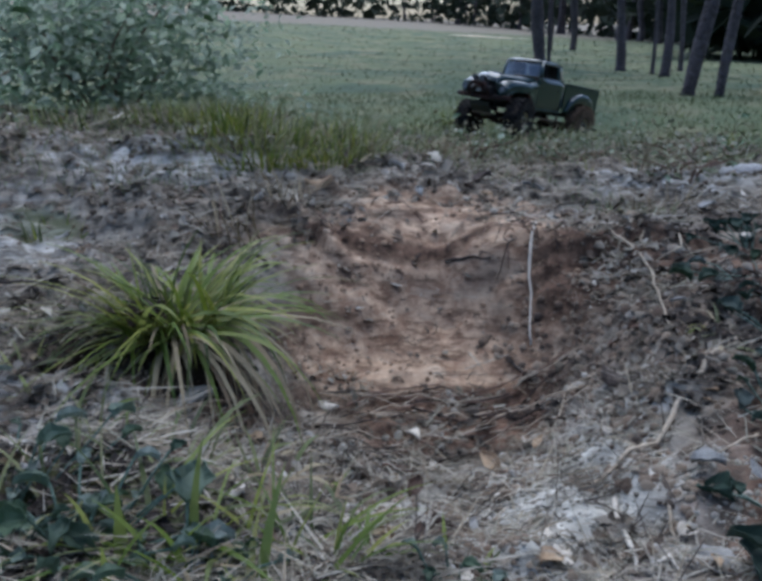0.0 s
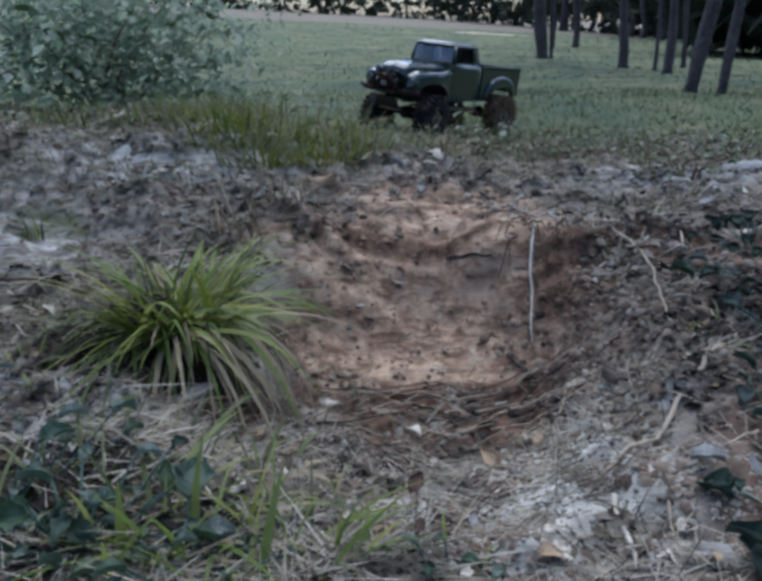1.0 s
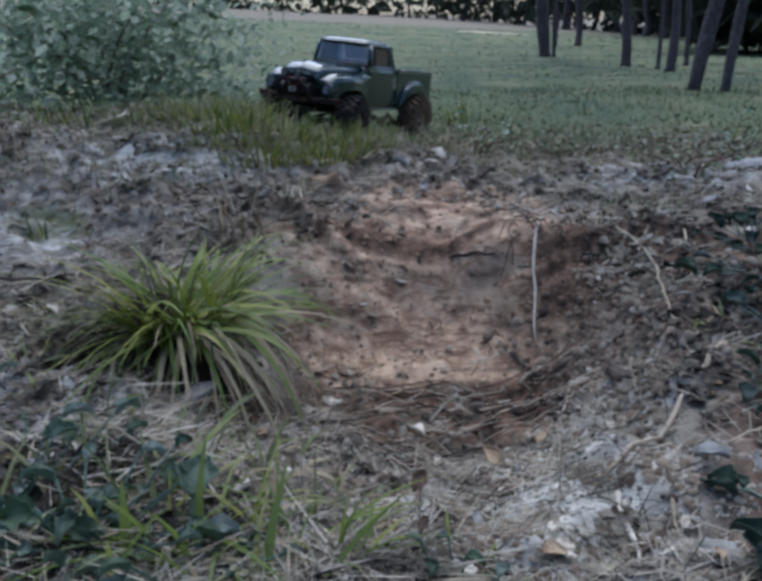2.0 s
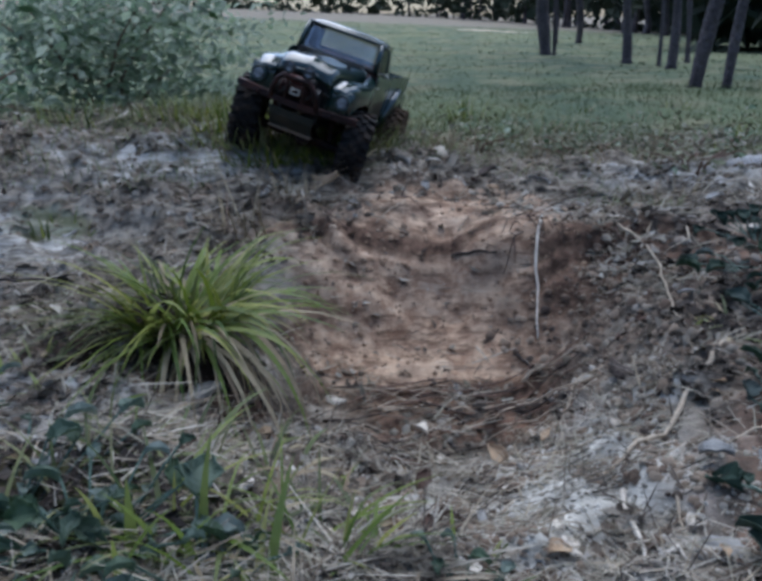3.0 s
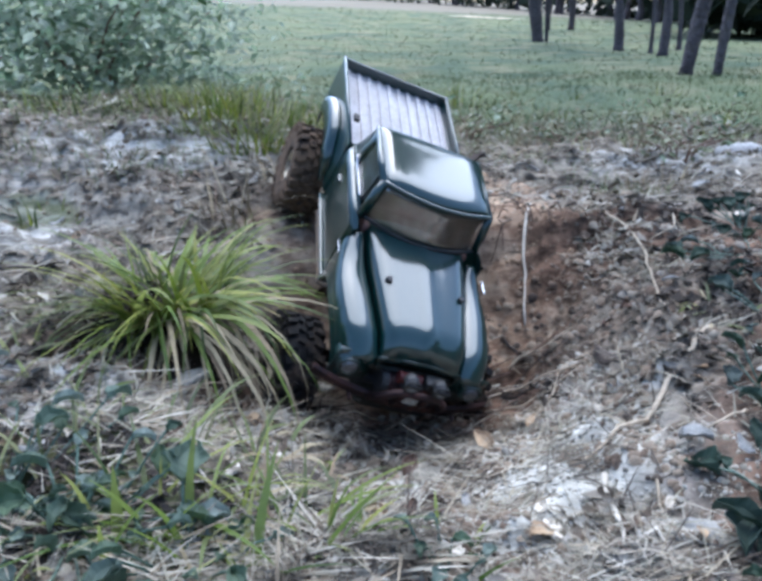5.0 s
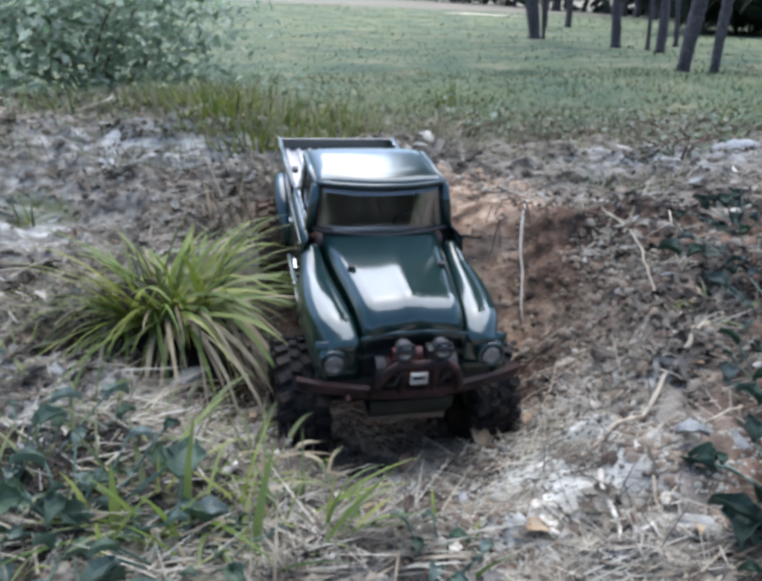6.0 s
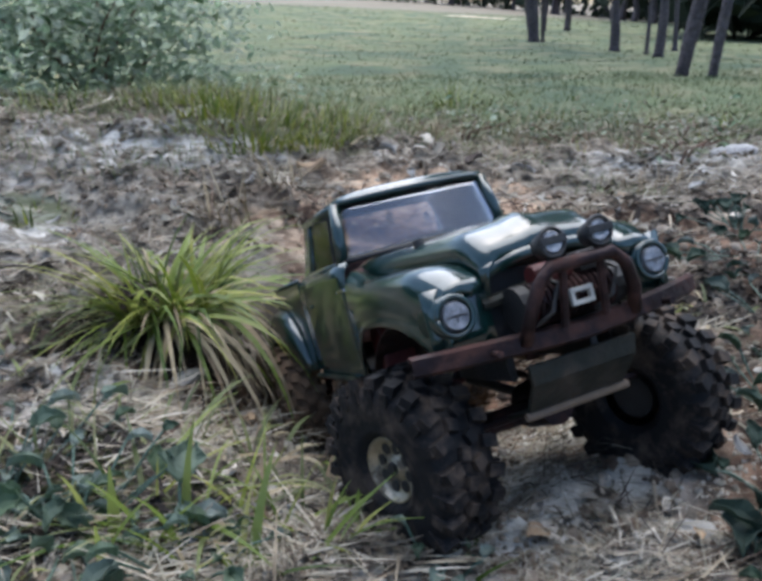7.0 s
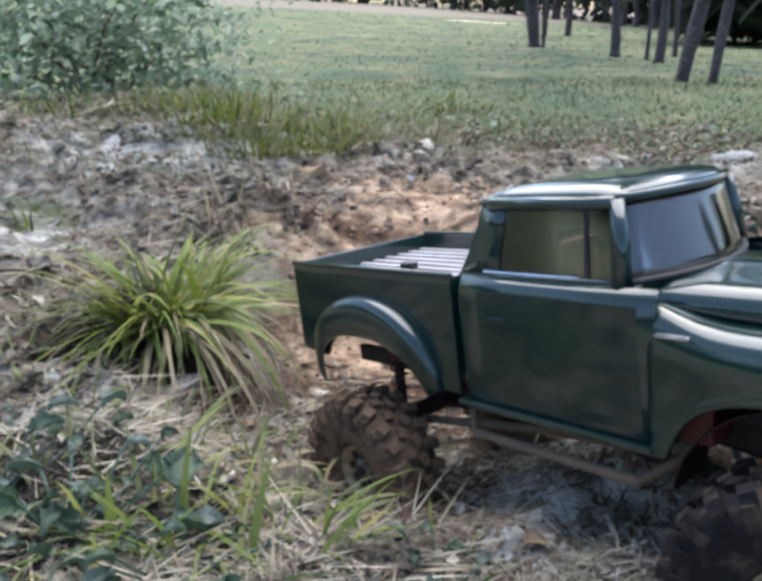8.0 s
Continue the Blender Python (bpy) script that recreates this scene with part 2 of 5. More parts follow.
DRYBLADE = scatter_mat("dry_blade", ((0.30, 0.23, 0.13), (0.45, 0.38, 0.24), (0.22, 0.15, 0.09)), 0.7)
TURF = turf_material()
OLIVE = scatter_mat("olive_blade", ((0.13, 0.17, 0.06), (0.22, 0.26, 0.10), (0.31, 0.31, 0.15), (0.10, 0.13, 0.06)), 0.65, 0.3)
PALEWEED = scatter_mat("pale_weed_leaf", ((0.19, 0.23, 0.11), (0.46, 0.45, 0.34), (0.12, 0.15, 0.07), (0.30, 0.26, 0.17), (0.24, 0.28, 0.13)), 0.7)
BUSHLEAF = scatter_mat("bush_leaf", ((0.24, 0.36, 0.23), (0.38, 0.49, 0.32), (0.60, 0.68, 0.56), (0.14, 0.23, 0.15)), 0.4, 0.6)
WEEDLEAF = plain("weed_leaf", (0.05, 0.095, 0.07), (0.10, 0.155, 0.115), 40, 0.42, 0, 0.4, 0.003)
NEEDLES = scatter_mat("pine_needles", ((0.015, 0.028, 0.018), (0.03, 0.05, 0.025), (0.045, 0.065, 0.035)), 0.8)
LITTER = scatter_mat("leaf_litter", ((0.07, 0.050, 0.036), (0.27, 0.215, 0.155), (0.46, 0.41, 0.33), (0.14, 0.095, 0.065), (0.62, 0.58, 0.50), (0.20, 0.18, 0.13), (0.20, 0.14, 0.10), (0.38, 0.33, 0.26)), 0.85, 0.0, 0.7)
# dark litter tones, standing in for shade as well as damp
DARKLITTER = scatter_mat("rotten_litter", ((0.02, 0.015, 0.012), (0.06, 0.045, 0.036), (0.035, 0.028, 0.024), (0.12, 0.095, 0.075)), 0.8)
CRUMB = scatter_mat("soil_crumb", ((0.09, 0.06, 0.045), (0.24, 0.17, 0.12), (0.38, 0.30, 0.22), (0.05, 0.035, 0.03)), 0.95)
PALECRUMB = scatter_mat("pale_crumb", ((0.55, 0.51, 0.43), (0.38, 0.34, 0.28), (0.68, 0.65, 0.57), (0.17, 0.145, 0.115), (0.48, 0.46, 0.38)), 0.95)
SANDCRUMB = scatter_mat("sand_crumb", ((0.26, 0.165, 0.105), (0.42, 0.29, 0.19), (0.19, 0.12, 0.08), (0.52, 0.41, 0.30)), 0.95)


def sm(a, b, v):
    t = np.clip((v - a) / (b - a), 0, 1)
    return t * t * (3 - 2 * t)


def ground_height(x, y):
    """Smooth height of the ground: a near hump, a dug-out hollow, its bank, the meadow and the far slope."""
    x, y = np.asarray(x, float), np.asarray(y, float)
    z = 0.125 + 0.075 * sm(0.75, 1.35, y) - 0.11 * sm(1.5, 2.6, y) - 0.05 * sm(2.6, 6, y)
    v = (y - 0.80) / np.where(y > 0.80, 0.28, 0.44)
    r = np.hypot((x - 0.03) / 0.31, v)
    r = r + 0.14 * value_noise(x, y, 0.11, 81) * sm(0.85, 0.95, y)
    z = z - 0.125 * (1 - sm(0.33, 1.06, r))
    z = z - 0.2 * np.clip(x, -0.3, 0.3) * sm(1.0, 1.3, y) * (1 - sm(1.7, 2.2, y))
    z = z + 0.05 * sm(0.12, 0.5, x) * (1 - sm(0.7, 1.1, y)) + 0.03 * sm(0.3, 0.9, x) * (1 - sm(1.4, 2.2, y))
    z = z + 0.045 * np.exp(-((x + 0.225) / 0.08) ** 2 - ((y - 0.73) / 0.07) ** 2)
    z = z - 0.018 * np.exp(-(x / 0.09) ** 2 - ((y - 0.51) / 0.07) ** 2)
    far = np.clip(y, 5, 70) - 5
    z = z + far * (0.012 - 0.06 * np.clip(x / np.maximum(y, 5), -0.8, 0.8))
    return z


def value_noise(x, y, scale, seed):
    """Smooth random heights from -1 to 1 on a lattice of the given cell size."""
    u, v = x / scale + seed * 17.3, y / scale - seed * 9.7
    i, j = np.floor(u), np.floor(v)
    a, b = u - i, v - j
    a, b = a * a * (3 - 2 * a), b * b * (3 - 2 * b)

    def h(p, q):
        s = np.sin(p * 127.1 + q * 311.7 + seed * 74.7) * 43758.5453
        return 2 * (s - np.floor(s)) - 1

    return (h(i, j) * (1 - a) + h(i + 1, j) * a) * (1 - b) + (h(i, j + 1) * (1 - a) + h(i + 1, j + 1) * a) * b


def ground_z(x, y):
    """The ground with its clods and lumps."""
    x, y = np.asarray(x, float), np.asarray(y, float)
    d = np.hypot(x, y)
    near = 1 - sm(2.5, 5, d)
    # the ragged lip of the sandy bank, undercut in places, and rough layers in its face
    lip = y - (1.005 + 0.065 * value_noise(x, 0 * x, 0.12, 51) + 0.018 * value_noise(x, 0 * x, 0.04, 52))
    bank = 1 - sm(0.6, 1.0, np.hypot((x - 0.06) / 0.36, (y - 1.0) / 0.2))
    ledge = bank * (0.5 + 0.5 * value_noise(x, y, 0.07, 53)) * (sm(-0.007, 0.007, lip) * (1 - sm(0.02, 0.10, lip)) - 0.55 * sm(-0.06, -0.006, lip) * (1 - sm(-0.006, 0.008, lip)))
    smooth = 1 - 0.45 * (np.hypot((x - 0.07) / 0.26, (y - 0.97) / 0.2) < 1)
    z = ground_height(x, y) + 0.026 * ledge + 0.005 * near * value_noise(x * 0.3, y, 0.017, 54)
    z = z + near * smooth * (0.011 * value_noise(x, y, 0.14, 1) + 0.013 * value_noise(x, y, 0.055, 2) + 0.009 * value_noise(x, y, 0.024, 3))
    z = z + 0.03 * sm(2.2, 5, d) * value_noise(x, y, 0.9, 4) + 0.35 * sm(30, 90, d) * value_noise(x, y, 22, 5)
    return z


def axis(lo_dense, hi_dense, step, lo, hi, grow):
    """Grid lines: close together in the middle, ever wider apart outwards."""
    a, s = list(np.arange(lo_dense, hi_dense, step)), step
    while a[-1] < hi:
        s *= grow
        a.append(a[-1] + s)
    b, s, v = [], step, lo_dense
    while v > lo:
        s *= grow
        v -= s
        b.append(v)
    return np.array(b[::-1] + a)


def mesh_from(name, verts, faces, material):
    me = bpy.data.meshes.new(name)
    me.from_pydata(verts, [], faces)
    me.materials.append(material)
    return me


def build_ground():
    xs, ys = axis(-0.9, 0.9, 0.006, -300, 300, 1.06), axis(0.25, 1.9, 0.005, -60, 420, 1.05)
    x, y = np.meshgrid(xs, ys)
    n, k = x.shape
    i = np.arange(n * k).reshape(n, k)
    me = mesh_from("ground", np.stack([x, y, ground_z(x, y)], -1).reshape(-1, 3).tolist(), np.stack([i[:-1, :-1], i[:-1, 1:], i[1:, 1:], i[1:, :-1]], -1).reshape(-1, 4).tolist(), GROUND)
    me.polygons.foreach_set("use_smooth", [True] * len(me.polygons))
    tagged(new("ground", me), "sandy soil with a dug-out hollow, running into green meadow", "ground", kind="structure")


build_ground()


# ---- the toy truck ----
def part(name, bm, material, parent, label="", smooth=False):
    """Links a bmesh as one mesh object under a thing or a part."""
    me = bpy.data.meshes.new(name)
    bmesh.ops.recalc_face_normals(bm, faces=bm.faces)
    bm.to_mesh(me)
    bm.free()
    me.materials.append(material)
    if smooth:
        me.polygons.foreach_set("use_smooth", [True] * len(me.polygons))
    ob = new(name, me)
    ob.parent = parent
    return tagged(ob, label)


def add_box(bm, lo, hi, bevel=0.0015):
    lo, hi = Vector(lo), Vector(hi)
    made = bmesh.ops.create_cube(bm, size=1, matrix=Matrix.Translation((lo + hi) / 2) @ Matrix.Diagonal((*(hi - lo), 1)))
    if bevel:
        edges = list({e for v in made["verts"] for e in v.link_edges})
        bmesh.ops.bevel(bm, geom=edges, offset=bevel, segments=2, affect="EDGES", profile=0.6)


def box(lo, hi, bevel=0.0015):
    bm = bmesh.new()
    add_box(bm, lo, hi, bevel)
    return bm


def add_tube(bm, points, r, sides=10):
    """A round bar along points; r: one radius or one for each point."""
    pts = [Vector(p) for p in points]
    rs = r if isinstance(r, (list, tuple)) else [r] * len(pts)
    rings, side = [], None
    for i, p in enumerate(pts):
        d = (pts[min(i + 1, len(pts) - 1)] - pts[max(i - 1, 0)]).normalized()
        ref = Vector((0, 0, 1)) if abs(d.z) < 0.9 else Vector((1, 0, 0))
        a = d.cross(ref).normalized()
        if side is not None:
            a = (side - d * side.dot(d)).normalized()
        side = a
        b = d.cross(a)
        rings.append([bm.verts.new(p + (a * math.cos(2 * math.pi * k / sides) + b * math.sin(2 * math.pi * k / sides)) * rs[i]) for k in range(sides)])
    for u, v in zip(rings, rings[1:]):
        for k in range(sides):
            bm.faces.new((u[k], u[(k + 1) % sides], v[(k + 1) % sides], v[k]))
    bm.faces.new(rings[0][::-1])
    bm.faces.new(rings[-1])


def tube(points, r, sides=10):
    bm = bmesh.new()
    add_tube(bm, points, r, sides)
    return bm


def add_disc(bm, centre, direction, r0, r1, depth, sides=20):
    m = Matrix.Translation(centre) @ Vector(direction).to_track_quat("Z", "Y").to_matrix().to_4x4()
    bmesh.ops.create_cone(bm, cap_ends=True, segments=sides, radius1=r0, radius2=r1, depth=depth, matrix=m)


def disc(centre, direction, r0, r1, depth, sides=20):
    bm = bmesh.new()
    add_disc(bm, centre, direction, r0, r1, depth, sides)
    return bm


def sheet(rows, thick=0.0):
    """A surface through rows of points; thick: given a back that far behind its face."""
    bm = bmesh.new()
    grid = [[bm.verts.new(p) for p in row] for row in rows]
    for a, b in zip(grid, grid[1:]):
        for k in range(len(a) - 1):
            bm.faces.new((a[k], a[k + 1], b[k + 1], b[k]))
    if thick:
        bmesh.ops.recalc_face_normals(bm, faces=bm.faces)
        bmesh.ops.solidify(bm, geom=list(bm.faces), thickness=thick)
    return bm


def steps(a, b, n):
    return [a + (b - a) * i / (n - 1) for i in range(n)]


AXLE_F, AXLE_R, WHEEL_R, WHEEL_Y, AXLE_Z = 0.166, -0.163, 0.0635, 0.097, 0.056


def half_width(z):
    """Half the cab's width at a height."""
    return float(np.interp(z, [0.098, 0.11, 0.14, 0.17, 0.183, 0.1925], [0.082, 0.0852, 0.0862, 0.0867, 0.0868, 0.0805]))


def arch_edge(x, axle, r, low):
    """Lower edge of a wing with a round wheel opening."""
    d = abs(x - axle) / r
    return max(low, AXLE_Z + 0.012 + r * (1 - d ** 2.7) ** (1 / 2.7)) if d < 1 else low


def build_wheel(truck, name_side, rubber):
    wheel = part("wheel", disc((0, -0.004 * name_side, 0), (0, 1, 0), 0.016, 0.016, 0.02, 14), BLACK, truck, "muddy knobbly wheel")
    # carcass: a rounded ring
    half = [(0.0218, 0.0165), (0.0255, 0.0215), (0.029, 0.0228), (0.0300, 0.0222), (0.038, 0.0245), (0.050, 0.0240), (0.0562, 0.0212), (0.0584, 0.0125)]
    profile = [(r, -y) for r, y in half] + [(0.059, 0.0)] + half[::-1]
    rows = [[(r * math.cos(a), y, r * math.sin(a)) for r, y in profile] for a in steps(0, 2 * math.pi, 41)]
    bm = sheet(rows)
    bmesh.ops.remove_doubles(bm, verts=bm.verts, dist=1e-5)
    tyre = part("tyre", bm, rubber, wheel, "muddy black tyre with chunky tread", True)
    bm = bmesh.new()
    lug = random.Random(5)
    for i in range(22):
        a = 2 * math.pi * i / 22
        for y, w, off, tilt in ((-0.0178, 0.0125, 0.0, 0.3), (0.0178, 0.0125, 0.5, -0.3), (-0.0048, 0.0078, 0.45, -0.35), (0.0048, 0.0078, 0.95, 0.35)):
            b = a + off * 2 * math.pi / 22 + lug.uniform(-0.015, 0.015)
            m = Matrix.Rotation(-b, 4, "Y") @ Matrix.Translation((0.0592, y, 0)) @ Matrix.Rotation(tilt, 4, "X") @ Matrix.Diagonal((0.0078, w * lug.uniform(0.9, 1.08), 0.0080, 1))
            bmesh.ops.create_cube(bm, size=1, matrix=m)
        for sgn in (-1, 1):
            b = a + (0.5 if sgn > 0 else 0.0) * 2 * math.pi / 22
            bmesh.ops.create_cube(bm, size=1, matrix=Matrix.Rotation(-b, 4, "Y") @ Matrix.Translation((0.0525, 0.0232 * sgn, 0)) @ Matrix.Diagonal((0.010, 0.0042, 0.0066, 1)))
    for v in bm.verts:
        if v.co.x ** 2 + v.co.z ** 2 > 0.0605 ** 2:
            v.co.y *= 0.95
    part("tread", bm, rubber, wheel, "chunky tread blocks caked with mud")
    s = name_side
    # rim: a dish with eight round holes shown as dark discs set in it, lips and nuts
    rows = [[(r * math.cos(a), y * s, r * math.sin(a)) for r, y in ((0.0226, 0.0165), (0.0220, 0.0182), (0.0206, 0.0172), (0.0192, 0.0125), (0.0080, 0.0115), (0.0072, 0.0140), (0.0, 0.0140))] for a in steps(0, 2 * math.pi, 33)]
    bm = sheet(rows)
    bmesh.ops.remove_doubles(bm, verts=bm.verts, dist=1e-5)
    rim = part("rim", bm, RIM, wheel, "mud-stained alloy rim with round holes", True)
    for i in range(8):
        a = 2 * math.pi * (i + 0.5) / 8
        part("hole", disc((0.0136 * math.cos(a), 0.0121 * s, 0.0136 * math.sin(a)), (0, s, 0), 0.0040, 0.0040, 0.0016, 12), BLACK, wheel)
    bm = disc((0, 0.0150 * s, 0), (0, s, 0), 0.0052, 0.0044, 0.004, 6)
    part("hub_nut", bm, BLACK, wheel)
    for i in range(8):
        a = 2 * math.pi * i / 8
        part("bolt", disc((0.0199 * math.cos(a), 0.0166 * s, 0.0199 * math.sin(a)), (0, s, 0), 0.0009, 0.0009, 0.0014, 6), RIM, wheel)
    return wheel


def build_truck():
    truck = tagged(new("toy_truck"), "glossy dark green radio controlled pickup truck on muddy tyres", "toy truck")
    # --- bonnet: crowned in the middle, rolling over at the nose, with steep sides
    rows = []
    for x in steps(0.062, 0.238, 20):
        u = max(0, (x - 0.066) / 0.172)
        w = 0.071 - 0.021 * u ** 1.1
        top = 0.1945 - 0.006 * u - 0.020 * max(0, (u - 0.82) / 0.18) ** 2
        row = []
        for k in steps(-1, 1, 17):
            y = w * (k if abs(k) < 0.9 else math.copysign(0.9 + (abs(k) - 0.9) * 0.5, k))
            z = top - 0.0055 * k * k - (0.015 + 0.003 * u) * max(0, (abs(k) - 0.82) / 0.18) ** 1.2
            z += 0.0035 * math.exp(-(k / 0.12) ** 2) * (0.3 + 0.7 * u)
            row.append((x, y, z))
        rows.append(row)
    bonnet = part("bonnet", sheet(rows, 0.0018), PAINT, truck, "long rounded glossy green bonnet", True)
    for s in (-1, 1):
        part("bonnet_pin", disc((0.152, 0.045 * s, 0.1895), (0, 0, 1), 0.0042, 0.0036, 0.006, 12), BLACK, bonnet)
    part("bonnet_lip", sheet([[(0.2385 - abs(k) ** 2 * 0.002, 0.049 * k, 0.1695 - 0.007 * k * k - dz) for k in steps(-1, 1, 15)] for dz in (0, 0.004, 0.008)], 0.0015), PAINT, bonnet, "", True)
    # --- front wings with round wheel openings, and the headlamps in them
    for s in (-1, 1):
        rows = []
        for x in steps(0.084, 0.234, 34):
            u = (x - 0.083) / 0.151
            top = 0.169 + 0.017 * math.exp(-((x - 0.070) / 0.035) ** 2) + 0.004 * math.sin(math.pi * u) - 0.009 * max(0, (u - 0.8) / 0.2) ** 2
            low = arch_edge(x, AXLE_F, 0.0745, 0.099) if x < AXLE_F else arch_edge(x, AXLE_F, 0.0715 + 0.003 * (1 - min(1, (x - AXLE_F) / 0.06)), 0.108)
            out = 0.0868 + 0.0075 * math.sin(math.pi * min(1, u * 1.1)) - 0.006 * max(0, (u - 0.8) / 0.2) ** 2
            side = [(x, s * out, top - 0.021 + (low + 0.004 - top + 0.021) * k) for k in (0.15, 0.4, 0.7, 1.0)]
            lip = (x, s * (out + 0.0025), low)
            inner = 0.071 - 0.021 * max(0, (x - 0.066) / 0.172) ** 1.1 - 0.003
            rows.append([(x, s * inner, top - 0.005), (x, s * (inner + 0.004), top), (x, s * (inner * 0.5 + out * 0.5), top + 0.001), (x, s * (out - 0.006), top - 0.0015), (x, s * (out - 0.0012), top - 0.008)] + side + [lip])
        for x, f in ((0.2365, 0.94), (0.2385, 0.84), (0.2392, 0.62), (0.2375, 0.55)):
            rows.append([(x - 0.004 * max(0, abs(0.138 - z) - 0.02) / 0.02, s * (0.073 + (abs(y) - 0.073) * f), 0.139 + (z - 0.139) * f) for _, y, z in rows[33]])
        wing = part("front_wing", sheet(rows, 0.0018), PAINT, truck, "rounded green front wing over the wheel", True)
        part("headlamp_bucket", disc((0.2285, 0.073 * s, 0.1395), (1, 0, 0.05), 0.0150, 0.0135, 0.021, 24), PAINT, wing, "", True)
        part("headlamp", disc((0.2395, 0.073 * s, 0.140), (1, 0, 0.05), 0.0102, 0.0080, 0.005, 24), LENS, wing, "round clear headlamp")
        part("headlamp_ring", tube([(0.2395, (0.073 + 0.0116 * math.cos(a)) * s, 0.140 + 0.0116 * math.sin(a)) for a in steps(0, 2 * math.pi, 29)], 0.0018, 6), PAINT, wing, "", True)
        bm = bmesh.new()
        add_box(bm, (0.2412, min((0.073 - 0.0068) * s, (0.073 + 0.0068) * s), 0.1393), (0.2422, max((0.073 - 0.0068) * s, (0.073 + 0.0068) * s), 0.1407), 0)
        add_box(bm, (0.2412, 0.073 * s - 0.0007, 0.133), (0.2422, 0.073 * s + 0.0007, 0.1395), 0)
        part("headlamp_cross", bm, BLACK, wing)
        part("badge", box((0.092, 0.0945 * s - 0.0008, 0.1725 - 0.0025), (0.112, 0.0945 * s + 0.0008, 0.1725)), CHROME, wing, "small pale wing badge")
        part("inner_arch", sheet([[(AXLE_F + 0.073 * math.cos(a), s * y, AXLE_Z + 0.010 + 0.073 * math.sin(a)) for y in (0.048, 0.085)] for a in steps(0.80, math.pi - 0.15, 14)], 0.001), RUST, truck)
        part("front_panel", sheet([[(0.2325 - 0.05 * max(0, y - 0.08), s * y, z) for y in steps(0.046, 0.0885, 6)] for z in (0.116, 0.13, 0.145, 0.158)], 0.0016), PAINT, truck, "", True)
    # --- nose: dark grille opening with a pale bar and the panel below
    grille = part("grille", box((0.214, -0.050, 0.108), (0.226, 0.050, 0.158)), BLACK, truck, "dark grille opening")
    part("grille_bar", tube([(0.231, -0.050, 0.141), (0.234, -0.02, 0.1445), (0.234, 0.02, 0.1445), (0.231, 0.050, 0.141)], 0.0038, 8), PLATE, grille)
    part("front_valance", box((0.222, -0.086, 0.108), (0.232, 0.086, 0.118), 0.003), BLACK, truck)
    # --- cab, lower half, doors and sills
    cab_rows = []
    for z in (0.100, 0.105, 0.115, 0.13, 0.145, 0.16, 0.175, 0.186, 0.1925):
        w = half_width(z)
        cab_rows.append([(0.090 - 0.006 * (z > 0.18), y * w, z) for y in (1,)] + [(0.088, w, z), (0.03, w, z), (-0.02, w, z), (-0.056, w, z), (-0.063, w - 0.005, z), (-0.064, 0, z), (-0.063, 0.005 - w, z), (-0.056, -w, z), (-0.02, -w, z), (0.03, -w, z), (0.088, -w, z)])
    part("cab_body", sheet(cab_rows, 0.0018), PAINT, truck, "dark green lower cab body", True)
    part("cab_floor", box((-0.060, -0.078, 0.101), (0.086, 0.078, 0.106)), BLACK, truck)
    for s in (-1, 1):
        zs = (0.108, 0.114, 0.122, 0.13, 0.14, 0.15, 0.16, 0.17, 0.177, 0.183)
        bm = sheet([[(x, s * (half_width(z) + 0.0003), z) for x in (-0.040, 0.02, 0.078)] for z in zs], 0.0007)
        door = part("door", bm, PAINT, truck, "dark green cab door")
        part("door_handle", box((-0.030, s * half_width(0.165) + 0.001 * s - 0.002, 0.163), (-0.016, s * half_width(0.165) + 0.002 * s + 0.002, 0.1665)), PAINT, door)
        part("belt_moulding", tube([(-0.060, s * 0.0768, 0.1915), (0.0, s * 0.0775, 0.1925), (0.066, s * 0.0775, 0.193)], 0.0022, 8), PAINT, truck, "", True)
        part("sill", box((-0.066, s * 0.083 - 0.005, 0.0965), (0.092, s * 0.083 + 0.005, 0.1015), 0.002), PAINT, truck, "narrow running board")
        part("red_gear_case", box((0.094, s * 0.066 - 0.013, 0.106), (0.116, s * 0.066 + 0.013, 0.140), 0.003), RED, truck, "dark red case behind the front wheel")
    # --- cab, upper half: pillars, header, roof, glass
    for s in (-1, 1):
        part("front_pillar", tube([(0.064, s * 0.0755, 0.190), (0.062, s * 0.0725, 0.215), (0.058, s * 0.0685, 0.2405)], [0.0062, 0.0056, 0.005], 8), PAINT, truck, "", True)
        rows = [[(x0 + dx, s * y, z) for dx in (0, 0.6 * wd, wd)] for x0, wd, y, z in ((-0.064, 0.036, 0.0770, 0.190), (-0.056, 0.028, 0.0745, 0.205), (-0.047, 0.022, 0.0720, 0.225), (-0.042, 0.022, 0.0695, 0.243))]
        part("rear_pillar", sheet(rows, 0.004), PAINT, truck, "", True)
        part("window_header", tube([(-0.036, s * 0.0690, 0.2395), (0.058, s * 0.0695, 0.2385)], 0.0045, 8), PAINT, truck, "", True)
        part("side_window", sheet([[(-0.042, s * 0.0745, 0.192), (0.063, s * 0.0748, 0.192)], [(-0.030, s * 0.0685, 0.241), (0.058, s * 0.0685, 0.241)]], 0.0008), CLEAR, truck, "clear side window").visible_shadow = False
        part("window_divider", tube([(0.040, s * 0.0752, 0.192), (0.038, s * 0.069, 0.241)], 0.0014, 6), BLACK, truck)
        part("window_trim", tube([(-0.040, s * 0.0765, 0.1945), (0.036, s * 0.0768, 0.1945)], 0.0012, 6), CHROME, truck)
    rows = []
